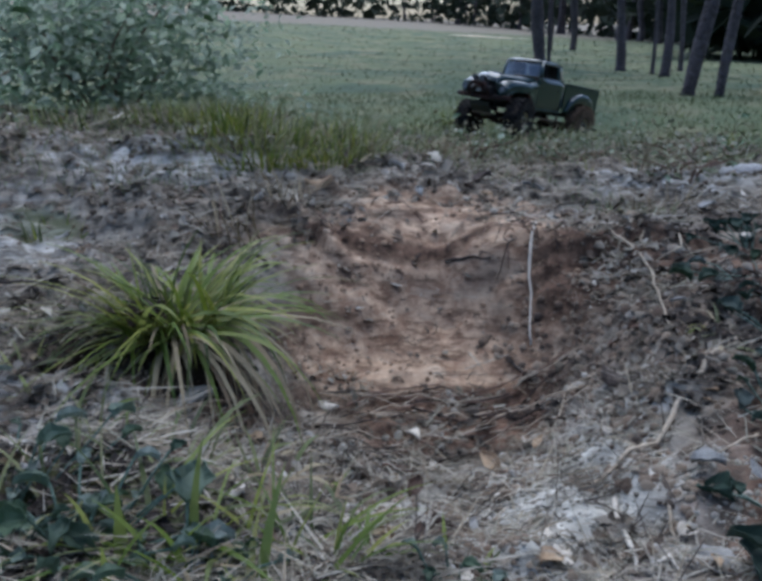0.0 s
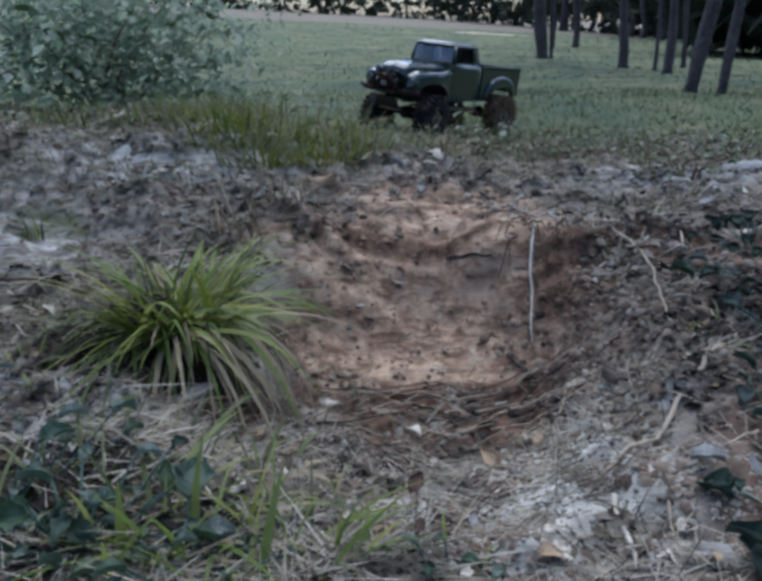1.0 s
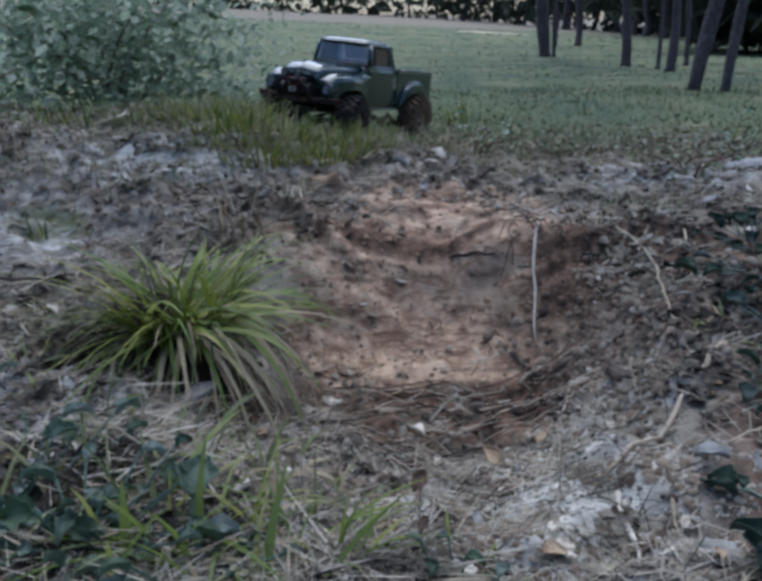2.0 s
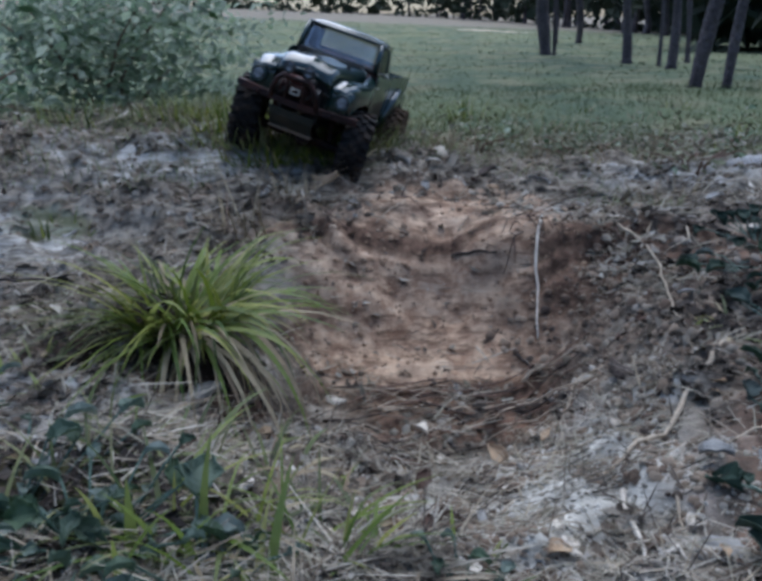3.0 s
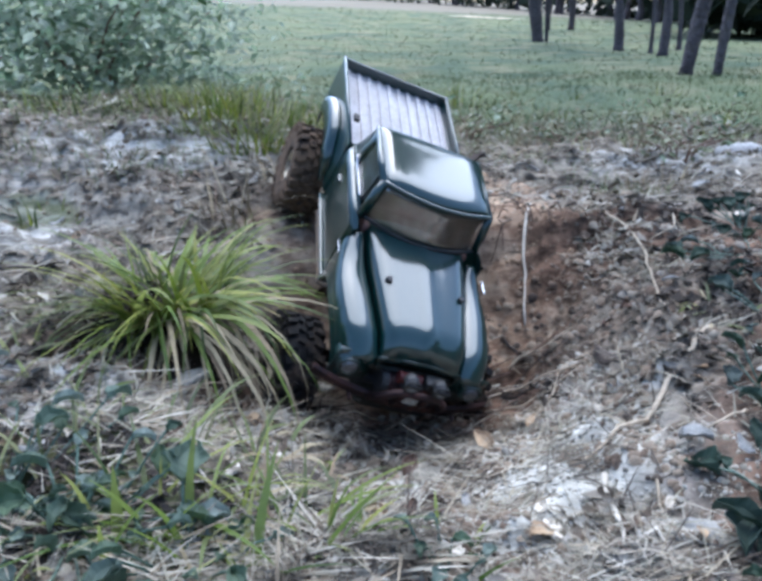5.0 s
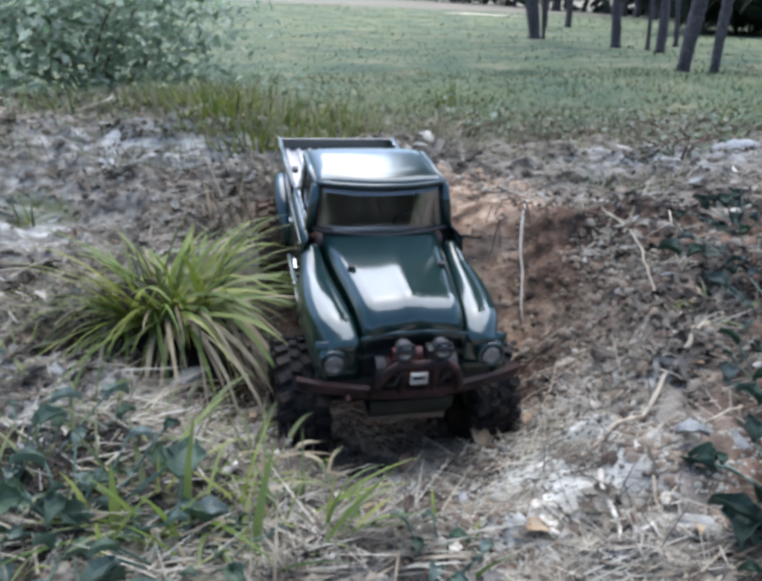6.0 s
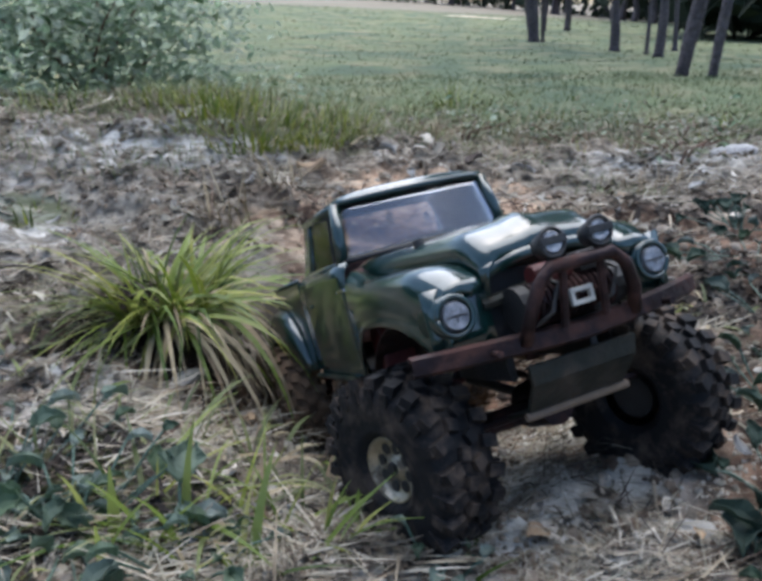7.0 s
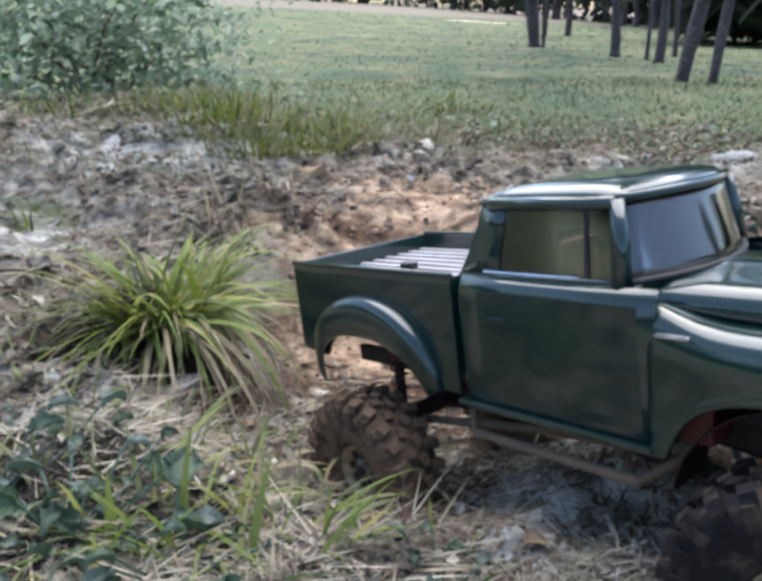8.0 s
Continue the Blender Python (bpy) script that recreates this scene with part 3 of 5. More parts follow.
    for a in steps(0, 1, 7):
        rows.append([(0.0655 - 0.0075 * a + (0.022 - 0.008 * a) * (1 - k * k), (0.0755 - 0.0065 * a) * k, 0.1925 + 0.0475 * a) for k in steps(-1, 1, 13)])
    part("windscreen", sheet(rows, 0.0008), GLASS, truck, "wide curved windscreen reflecting the sky", True).visible_shadow = False
    part("windscreen_header", tube([(0.0585 + 0.0145 * (1 - k * k), 0.069 * k, 0.2415) for k in steps(-1, 1, 13)], 0.003, 8), PAINT, truck, "", True)
    part("windscreen_seal", tube([(0.066 + 0.0225 * (1 - k * k), 0.076 * k, 0.1935) for k in steps(-1, 1, 13)], 0.0022, 8), BLACK, truck, "", True)
    rows = []
    for u in steps(-1, 1, 15):
        row = []
        for k in steps(-1, 1, 15):
            front = 0.0585 + 0.0175 * (1 - k * k)
            xm, xl = (front - 0.045) / 2, (front + 0.045) / 2
            row.append((xm + xl * u, 0.0715 * k, 0.2405 + 0.0105 * (1 - abs(u) ** 5) ** 0.5 * (1 - abs(k) ** 5) ** 0.5))
        rows.append(row)
    part("roof", sheet(rows, 0.0018), PAINT, truck, "smooth domed roof reflecting the sky", True)
    part("rear_panel", sheet([[(-0.064, -0.072, 0.190), (-0.0645, 0, 0.190), (-0.064, 0.072, 0.190)], [(-0.058, -0.071, 0.204), (-0.0585, 0, 0.204), (-0.058, 0.071, 0.204)]], 0.0015), PAINT, truck)
    part("rear_window", sheet([[(-0.057, -0.067, 0.204), (-0.057, 0.067, 0.204)], [(-0.042, -0.063, 0.241), (-0.042, 0.063, 0.241)]], 0.0008), CLEAR, truck, "clear rear window").visible_shadow = False
    seat = part("seat", box((-0.052, -0.066, 0.12), (-0.012, 0.066, 0.150), 0.006), CABIN, truck, "tan bench seat")
    part("seat_back", box((-0.056, -0.066, 0.150), (-0.042, 0.066, 0.198), 0.005), CABIN, seat)
    part("dashboard", box((0.056, -0.070, 0.165), (0.074, 0.070, 0.186), 0.005), CABIN, truck)
    bm = bmesh.new()
    ring = [(0.044 - 0.003 * math.sin(a), 0.034 + 0.014 * math.cos(a), 0.187 + 0.013 * math.sin(a)) for a in steps(0, 2 * math.pi, 19)]
    add_tube(bm, ring, 0.0016, 6)
    part("steering_wheel", bm, BLACK, truck)
    # --- load bed: sides, tailgate, boards, stepped rear wings
    for s in (-1, 1):
        rows = []
        for x in steps(-0.264, -0.066, 34):
            low = arch_edge(x, AXLE_R, 0.0715, 0.104 + 0.008 * max(0, (-0.2 - x) / 0.06))
            rows.append([(x, s * 0.0835, 0.1915), (x, s * 0.0845, 0.185), (x, s * 0.0845, 0.165), (x, s * 0.0845, (0.165 + low) / 2), (x, s * 0.0845, low)])
        part("bed_side", sheet(rows, 0.003), PAINT, truck, "dark green load bed side")
        rows = []
        for a in steps(0.42, math.pi - 0.25, 26):
            row = []
            for rise, out in ((1.0, 0.0), (0.98, 0.35), (0.92, 0.7), (0.80, 0.92), (0.6, 1.0), (0.3, 1.0), (0.0, 0.97), (-0.04, 0.9)):
                c, d = math.cos(a), math.sin(a)
                q = (abs(c) ** 2.5 + abs(d) ** 2.5) ** (-1 / 2.5)
                r = 0.0700 * q + 0.032 * rise * (0.22 + 0.78 * d ** 1.5)
                row.append((AXLE_R + r * c, s * (0.0835 + 0.0145 * out * min(1, 1.25 * d) ** 1.3), AXLE_Z + 0.012 + r * d))
            rows.append(row)
        part("rear_wing", sheet(rows, 0.0016), PAINT, truck, "bulging green rear wing", True)
        part("bed_rail", tube([(-0.264, s * 0.0840, 0.1915), (-0.066, s * 0.0830, 0.1915)], 0.0022, 8), PAINT, truck, "", True)
        part("tail_lamp", box((-0.2665, s * 0.079 - 0.004, 0.15), (-0.263, s * 0.079 + 0.004, 0.162)), RED, truck)
    part("tailgate", box((-0.266, -0.083, 0.118), (-0.262, 0.083, 0.191)), PAINT, truck, "dark green tailgate")
    part("bed_front", box((-0.069, -0.083, 0.118), (-0.066, 0.083, 0.190)), PAINT, truck)
    part("bed_floor", box((-0.262, -0.082, 0.171), (-0.069, 0.082, 0.174), 0.0005), BOARDS, truck, "pale grey boarded load bed floor")
    for y in steps(-0.072, 0.072, 10):
        part("bed_rib", box((-0.260, y - 0.003, 0.1743), (-0.071, y + 0.003, 0.1775), 0.001), BOARDS, truck)
    part("spare_latch", box((-0.125, -0.078, 0.1915), (-0.112, -0.070, 0.197)), BLACK, truck)
    # --- chassis and running gear
    for s in (-1, 1):
        part("chassis_rail", box((-0.245, s * 0.032 - 0.003, 0.088), (0.215, s * 0.032 + 0.003, 0.104)), BLACK, truck)
        part("lower_link", tube([(-0.145, s * 0.052, AXLE_Z), (-0.03, s * 0.042, 0.070), (0.035, s * 0.038, 0.074)], 0.0038, 8), LINK, truck, "muddy suspension link")
        part("front_link", tube([(0.155, s * 0.050, AXLE_Z), (0.085, s * 0.042, 0.068), (0.03, s * 0.038, 0.074)], 0.0033, 8), RUST, truck)
        part("rock_slider", tube([(-0.075, s * 0.062, 0.086), (-0.06, s * 0.078, 0.073), (0.07, s * 0.078, 0.073), (0.088, s * 0.062, 0.086)], 0.0036, 8), LINK, truck, "brown tubular rock slider")
        for ax in (AXLE_F + 0.004, AXLE_R - 0.004):
            shock = part("shock_absorber", tube([(ax, s * 0.055, AXLE_Z + 0.008), (ax - 0.012, s * 0.044, 0.142)], 0.0045, 10), RUST, truck, "dirty coil shock absorber")
            coil = [(ax - 0.012 * t, s * (0.055 - 0.011 * t) + 0.0075 * math.cos(40 * t), AXLE_Z + 0.012 + 0.07 * t + 0.0) for t in steps(0.05, 0.95, 60)]
            coil = [(x + 0.0075 * math.sin(40 * t), y, z) for (x, y, z), t in zip(coil, steps(0.05, 0.95, 60))]
            part("coil_spring", tube(coil, 0.0011, 5), RED, shock)
    for ax, name in ((AXLE_F, "front_axle"), (AXLE_R, "rear_axle")):
        bm = tube([(ax, -0.080, AXLE_Z), (ax, 0.080, AXLE_Z)], 0.008, 12)
        add_disc(bm, (ax, 0.012, AXLE_Z), (1, 0, 0), 0.018, 0.013, 0.034, 16)
        part(name, bm, RUST, truck, "muddy solid axle with a round differential")
    part("transmission", box((-0.05, -0.030, 0.070), (0.06, 0.030, 0.115), 0.005), BLACK, truck)
    part("drive_shaft", tube([(-0.13, 0.012, 0.062), (-0.04, 0.0, 0.078)], 0.004, 8), BLACK, truck)
    part("drive_shaft", tube([(0.15, 0.012, 0.062), (0.05, 0.0, 0.078)], 0.004, 8), BLACK, truck)
    part("steering_link", tube([(0.185, -0.078, 0.06), (0.187, 0.078, 0.06)], 0.003, 8), RUST, truck)
    part("engine_bay", box((0.075, -0.042, 0.104), (0.205, 0.042, 0.148), 0.004), BLACK, truck)
    # --- front bumper, hoop, winch, spotlamps, skid plate
    bumper = part("front_bumper", sheet([[(0.252 - 0.020 * abs(k) ** 2.2 + dx, 0.105 * k, 0.113 + 0.005 * abs(k) + dz) for k in steps(-1, 1, 17)] for dx, dz in ((0, 0.006), (0.004, 0.004), (0.004, -0.005), (0, -0.007))], 0.004), RUST, truck, "rusty brown steel bumper")
    hoop = [(0.252, -0.040, 0.114), (0.261, -0.037, 0.130), (0.266, -0.031, 0.145), (0.268, -0.022, 0.1535), (0.268, 0.022, 0.1535), (0.266, 0.031, 0.145), (0.261, 0.037, 0.130), (0.252, 0.040, 0.114)]
    part("bumper_hoop", tube(hoop, 0.0042, 10), RUST, bumper, "rusty tubular bumper hoop", True)
    part("hoop_brace", tube([(0.258, -0.015, 0.118), (0.2675, -0.013, 0.1525)], 0.0026, 8), RUST, bumper)
    part("hoop_brace", tube([(0.258, 0.015, 0.118), (0.2675, 0.013, 0.1525)], 0.0026, 8), RUST, bumper)
    part("tow_eye", disc((0.257, -0.062, 0.114), (1, 0, 0), 0.0022, 0.0022, 0.008, 10), RUST, bumper)
    part("tow_eye", disc((0.257, 0.062, 0.114), (1, 0, 0), 0.0022, 0.0022, 0.008, 10), RUST, bumper)
    winch = part("winch", tube([(0.243, -0.030, 0.134), (0.243, 0.030, 0.134)], 0.011, 14), RED, truck, "dark red winch drum")
    part("winch_end", disc((0.243, -0.033, 0.134), (0, 1, 0), 0.0135, 0.0135, 0.008, 14), BLACK, winch)
    part("winch_end", disc((0.243, 0.033, 0.134), (0, 1, 0), 0.0135, 0.0135, 0.008, 14), BLACK, winch)
    for y in steps(-0.026, 0.026, 14):
        part("rope_turn", tube([(0.243 + 0.0122 * math.cos(a), y + 0.002 * a / 6.3, 0.134 + 0.0122 * math.sin(a)) for a in steps(0, 2 * math.pi, 13)], 0.0017, 5), RUST, winch)
    part("winch_motor", tube([(0.246, -0.022, 0.1505), (0.246, 0.004, 0.1505)], 0.0065, 12), RED, winch, "dark red winch motor")
    part("solenoid_box", box((0.240, 0.008, 0.146), (0.254, 0.026, 0.158), 0.002), BLACK, winch)
    for y0, y1 in ((-0.030, -0.012), (0.012, 0.031)):
        part("cable", tube([(0.252, y0, 0.122), (0.259, (y0 + y1) / 2, 0.128), (0.257, y1, 0.143), (0.248, (y0 + y1) / 2, 0.152)], 0.0014, 6), BLACK, winch)
    fair = bmesh.new()
    for dz in (-0.0038, 0.0038):
        add_box(fair, (0.258, -0.0070, 0.133 + dz - 0.0013), (0.2615, 0.0070, 0.133 + dz + 0.0013), 0.0005)
    for y in (-0.0066, 0.0066):
        add_box(fair, (0.258, y - 0.0013, 0.1280), (0.2615, y + 0.0013, 0.1382), 0.0005)
    part("fairlead", fair, WHITE, winch, "white cable guide")
    for s in (-1, 1):
        y = 0.0165 * s
        lamp = part("spot_lamp", disc((0.2615, y, 0.1665), (1, 0, 0.1), 0.0066, 0.0086, 0.012, 20), BLACK, bumper, "round black spot lamp", True)
        part("lamp_glass", disc((0.2680, y, 0.1672), (1, 0, 0.1), 0.0078, 0.0060, 0.003, 20), LENS, lamp, "clear lamp glass")
        part("lamp_guard", box((0.2692, y - 0.0088, 0.1662), (0.2710, y + 0.0088, 0.1708), 0.0004), BLACK, lamp)
        part("lamp_hood", tube([(0.2685, y + 0.0084 * math.cos(a), 0.1672 + 0.0084 * math.sin(a)) for a in steps(0, 2 * math.pi, 25)], 0.0013, 6), BLACK, lamp, "", True)
        part("lamp_bracket", box((0.2615, y - 0.002, 0.152), (0.2655, y + 0.002, 0.1605), 0.0005), BLACK, lamp)
    plate = sheet([[(0.248, y, 0.100), (0.246, y * 0.97, 0.088), (0.228, y * 0.92, 0.068), (0.198, y * 0.9, 0.062)] for y in steps(-0.039, 0.039, 7)], 0.003)
    part("skid_plate", plate, PLATE, truck, "dusty grey front skid plate")
    part("skid_edge", tube([(0.228, -0.038, 0.067), (0.229, 0.038, 0.067)], 0.0028, 8), LINK, truck)
    return truck


truck = build_truck()
wheels = []
for axle in (AXLE_F, AXLE_R):
    for side in (-1, 1):
        wheels.append((axle, side, build_wheel(truck, side, TYRE if axle > 0 else MUDTYRE)))


# ---- plants, litter and the wood ----
rng = np.random.default_rng(7)


def z_at(x, y):
    return float(ground_z(x, y))


def strips(roots, heading, tilt0, tilt1, length, width, segs=4):
    """Bent tapering blades, all in one go: vertices and faces."""
    n = len(roots)
    t = np.linspace(0, 1, segs + 1)
    tilt = tilt0[:, None] + (tilt1 - tilt0)[:, None] * t[None, :] ** 1.2
    step = (length / segs)[:, None]
    out, up = np.cumsum(np.sin(tilt) * step, 1) - np.sin(tilt[:, :1]) * step, np.cumsum(np.cos(tilt) * step, 1) - np.cos(tilt[:, :1]) * step
    c, s = np.cos(heading)[:, None], np.sin(heading)[:, None]
    mid = np.stack([roots[:, :1] + out * c, roots[:, 1:2] + out * s, roots[:, 2:3] + up], -1)
    half = width[:, None] / 2 * (1.02 - t[None, :] ** 1.6)
    side = np.stack([-s * half, c * half, 0.25 * half], -1)
    v = np.stack([mid - side, mid + side], 2).reshape(-1, 3)
    k = np.arange(segs) * 2
    f = np.stack([k, k + 1, k + 3, k + 2], -1)[None] + (np.arange(n) * (segs + 1) * 2)[:, None, None]
    return v, f.reshape(-1, 4)


def joined(name, v, f, material, parent=None, smooth=False):
    me = mesh_from(name, np.asarray(v).tolist(), np.asarray(f).tolist(), material)
    if smooth:
        me.polygons.foreach_set("use_smooth", [True] * len(me.polygons))
    ob = new(name, me)
    ob.parent = parent
    return ob


def grass_clump(name, label, x, y, count, height, spread, lean, material, dry, singles=0, droop=1.3, width=0.004):
    """A tuft: green blades from one crown, some of them parts of their own, and dry ones that hang down."""
    z = z_at(x, y)
    tuft = tagged(new(name), label, "grass")
    tuft.location = (x, y, z)

    def some(n, h, tilts, hang, w):
        a = rng.uniform(0, 2 * math.pi, n)
        r = spread * np.sqrt(rng.uniform(0, 1, n))
        roots = np.stack([r * np.cos(a), r * np.sin(a), np.full(n, -0.004)], -1)
        head = a + rng.normal(0, 0.7, n)
        t0 = np.abs(rng.normal(tilts, 0.25, n))
        return strips(roots, head, t0, t0 + rng.uniform(0.35, 1.0, n) * hang, h * rng.uniform(0.4, 1.2, n), w * rng.uniform(0.45, 1.25, n), 6)

    for i in range(singles):
        v, f = some(1, height, lean, droop, width * 1.15)
        joined("blade", v, f, BLADEOBJ, tuft)
    if count:
        v, f = some(count, height, lean, droop, width)
        tagged(joined("blade_mass", v, f, material, tuft), kind="stuff")
    if dry:
        v, f = some(dry, height * 1.0, lean + 0.45, droop * 1.3, width * 0.9)
        tagged(joined("dry_blade_mass", v, f, DRYBLADE, tuft), kind="stuff")
    return tuft


def leaf_bm(length, width, curl, lobes=0, thick=0.0004):
    """A leaf lying along x, cupped across and bent along its length; lobes: how deeply its edge is cut."""
    rows = []
    for u in steps(0, 1, 9):
        w = width / 2 * (math.sin(math.pi * min(0.985, u ** 0.75)) ** 0.8) * (1 + lobes * math.cos(u * 13))
        rows.append([(length * u, w * k, curl * length * (0.35 * k * k - 0.9 * (u - 0.45) ** 2)) for k in (-1, -0.5, 0, 0.5, 1)])
    return sheet(rows, thick)


def object_tone(name, colours, rough):
    """A material whose tone differs from object to object."""
    n = Nodes(name)
    c = n.pick(n.node("ShaderNodeObjectInfo").outputs["Random"], *colours)
    c = n.mix(n.math("MULTIPLY", n.noise(n.position(), 120, 3), 0.3), c, (0.04, 0.06, 0.03))
    n.done(c, rough, Specular_IOR_Level=0.4)
    return let_through(n, c, 0.5)


BLADEOBJ = object_tone("single_blade", ((0.14, 0.21, 0.04), (0.24, 0.31, 0.06), (0.36, 0.37, 0.11), (0.17, 0.26, 0.07)), 0.45)
LEAFOBJ = object_tone("single_leaf", ((0.15, 0.25, 0.14), (0.28, 0.39, 0.22), (0.46, 0.54, 0.40), (0.12, 0.20, 0.115)), 0.38)
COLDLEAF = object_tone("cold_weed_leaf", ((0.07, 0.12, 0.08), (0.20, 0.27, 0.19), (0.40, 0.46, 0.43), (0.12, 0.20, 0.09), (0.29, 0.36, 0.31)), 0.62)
# the weed leaf again in darker tones: right-hand shade put into the colour
SHADELEAF = object_tone("shade_toned_weed_leaf", ((0.03, 0.06, 0.045), (0.07, 0.12, 0.09), (0.16, 0.20, 0.19), (0.05, 0.10, 0.05)), 0.6)


def shared_mesh(name, bm, material):
    me = bpy.data.meshes.new(name)
    bmesh.ops.recalc_face_normals(bm, faces=bm.faces)
    bm.to_mesh(me)
    bm.free()
    me.materials.append(material)
    return me


def twig(name, label, points, r, material):
    """A thin stem over the ground through (x, y, lift) points, knobbly and tapered."""
    pts = [Vector((x, y, z_at(x, y) + lift + r * 0.5)) for x, y, lift in points]
    fine = []
    for a, b in zip(pts, pts[1:]):
        for k in (0, 0.34, 0.67):
            p = a.lerp(b, k)
            j = r * 0.7
            fine.append(p + Vector((rng.uniform(-j, j), rng.uniform(-j, j), rng.uniform(-j, j))))
    fine.append(pts[-1])
    rs = [r * (1.0 - 0.55 * i / len(fine)) * rng.uniform(0.85, 1.15) for i in range(len(fine))]
    bm = tube([p - fine[0] for p in fine], rs, 7)
    me = shared_mesh(name, bm, material)
    me.polygons.foreach_set("use_smooth", [True] * len(me.polygons))
    ob = tagged(new(name, me), label, name)
    ob.location = fine[0]
    return ob


twig("stick", "upright pale peeled stick leaning on the sandy bank", [(0.257, 1.127, 0.001), (0.225, 1.016, 0.003), (0.214, 0.980, 0.004), (0.207, 0.929, 0.003), (0.200, 0.867, 0.001)], .0028, pale)
twig("root", "long curved pale dry root lying over the litter", [(0.316, 0.612, 0.001), (0.293, 0.587, 0.004), (0.264, 0.557, 0.006), (0.229, 0.515, 0.007), (0.200, 0.497, 0.006), (0.175, 0.477, 0.004), (0.151, 0.463, 0.001)], .0028, straw)
twig("stem", "arched dry weed stem above the dark soil", [(0.322, 0.980, 0.001), (0.340, 0.929, 0.005), (0.341, 0.855, 0.007), (0.321, 0.781, 0.007), (0.314, 0.724, 0.005), (0.308, 0.672, 0.001)], .0022, straw)
twig("twig", "crooked pale twig on the sandy mound", [(0.250, 0.738, 0.001), (0.229, 0.756, 0.003), (0.213, 0.733, 0.003), (0.196, 0.693, 0.003), (0.179, 0.661, 0.001)], .0019, straw)
twig("straw", "thin dry straw lying on pale sand", [(0.134, 0.607, 0.001), (0.165, 0.566, 0.002), (0.195, 0.541, 0.001)], .0013, straw)
twig("stem", "pale forked dry stem on leaf litter", [(0.173, 0.443, 0.001), (0.167, 0.401, 0.004), (0.163, 0.372, 0.004), (0.157, 0.349, 0.001)], .0024, pale)
twig("stem", "short pale branch of a dry stem", [(0.159, 0.351, 0.001), (0.180, 0.360, 0.003), (0.186, 0.346, 0.001)], .0019, pale)
twig("root", "straight pale root under the grass tuft", [(-0.217, 0.591, 0.001), (-0.224, 0.546, 0.004), (-0.233, 0.489, 0.001)], .0024, straw)
twig("twig", "long thin tan twig on the ground", [(-0.144, 0.509, 0.001), (-0.132, 0.582, 0.004), (-0.101, 0.651, 0.004), (-0.055, 0.722, 0.001)], .0018, straw)
twig("branch", "blackened bare branch lying on dry soil", [(-0.520, 0.841, 0.002), (-0.482, 0.839, 0.006), (-0.439, 0.839, 0.006), (-0.393, 0.846, 0.002)], .0026, dark)
twig("twig", "short upright pale twig stuck in soil", [(-0.137, 1.132, 0.001), (-0.131, 1.097, 0.003), (-0.125, 1.058, 0.001)], .0016, pale)
twig("root", "curled white root piece on the grass", [(-0.042, 0.401, 0.001), (-0.038, 0.388, 0.004), (-0.030, 0.381, 0.004), (-0.019, 0.374, 0.001)], .0024, pale)
twig("straw", "bent dry straw among the grass", [(-0.067, 0.515, 0.001), (-0.067, 0.440, 0.004), (-0.070, 0.399, 0.001)], .0014, straw)
twig("root", "long brown root along the hollow floor", [(-0.029, 0.822, 0.001), (0.040, 0.810, 0.004), (0.108, 0.809, 0.004), (0.141, 0.822, 0.001)], .0021, brown)
twig("twig", "short dark twig at the hollow edge", [(0.172, 0.864, 0.001), (0.186, 0.836, 0.003), (0.195, 0.802, 0.001)], .0028, dark)
twig("root", "dark root end poking from the bank", [(0.096, 1.013, 0.001), (0.127, 0.993, 0.003), (0.157, 0.977, 0.001)], .0026, dark)
twig("straw", "long pale straw over dark leaves", [(-0.250, 0.375, 0.001), (-0.217, 0.372, 0.003), (-0.181, 0.363, 0.003), (-0.160, 0.356, 0.001)], .0014, pale)
twig("straw", "short pale straw on the grass", [(-0.150, 0.444, 0.001), (-0.128, 0.427, 0.004), (-0.111, 0.411, 0.001)], .0014, pale)
twig("straw", "thin grey straw standing in litter", [(0.204, 0.422, 0.001), (0.200, 0.402, 0.004), (0.197, 0.387, 0.001)], .0014, straw)
twig("twig", "crooked brown twig on the bank edge", [(-0.106, 1.027, 0.001), (-0.090, 1.055, 0.003), (-0.074, 1.098, 0.001)], .0016, brown)
twig("twig", "thin brown twig crossing another twig", [(-0.099, 1.076, 0.001), (-0.071, 1.046, 0.003), (-0.052, 1.030, 0.001)], .0014, brown)
twig("stem", "grey dry stem lying in dark litter", [(0.299, 0.491, 0.001), (0.279, 0.480, 0.003), (0.253, 0.461, 0.001)], .0016, straw)
twig("twig", "bare grey twig beside the leaf litter", [(0.436, 1.011, 0.002), (0.385, 0.875, 0.007), (0.355, 0.877, 0.002)], .0014, straw)
twig("stem", "dry bent stem near the grass tuft", [(-0.271, 0.417, 0.002), (-0.268, 0.441, 0.006), (-0.275, 0.472, 0.006), (-0.289, 0.514, 0.002)], .0012, straw)
twig("stem", "dry weed stem leaning over bare soil", [(-0.227, 0.958, 0.002), (-0.249, 1.083, 0.007), (-0.255, 1.135, 0.002)], .0012, brown)
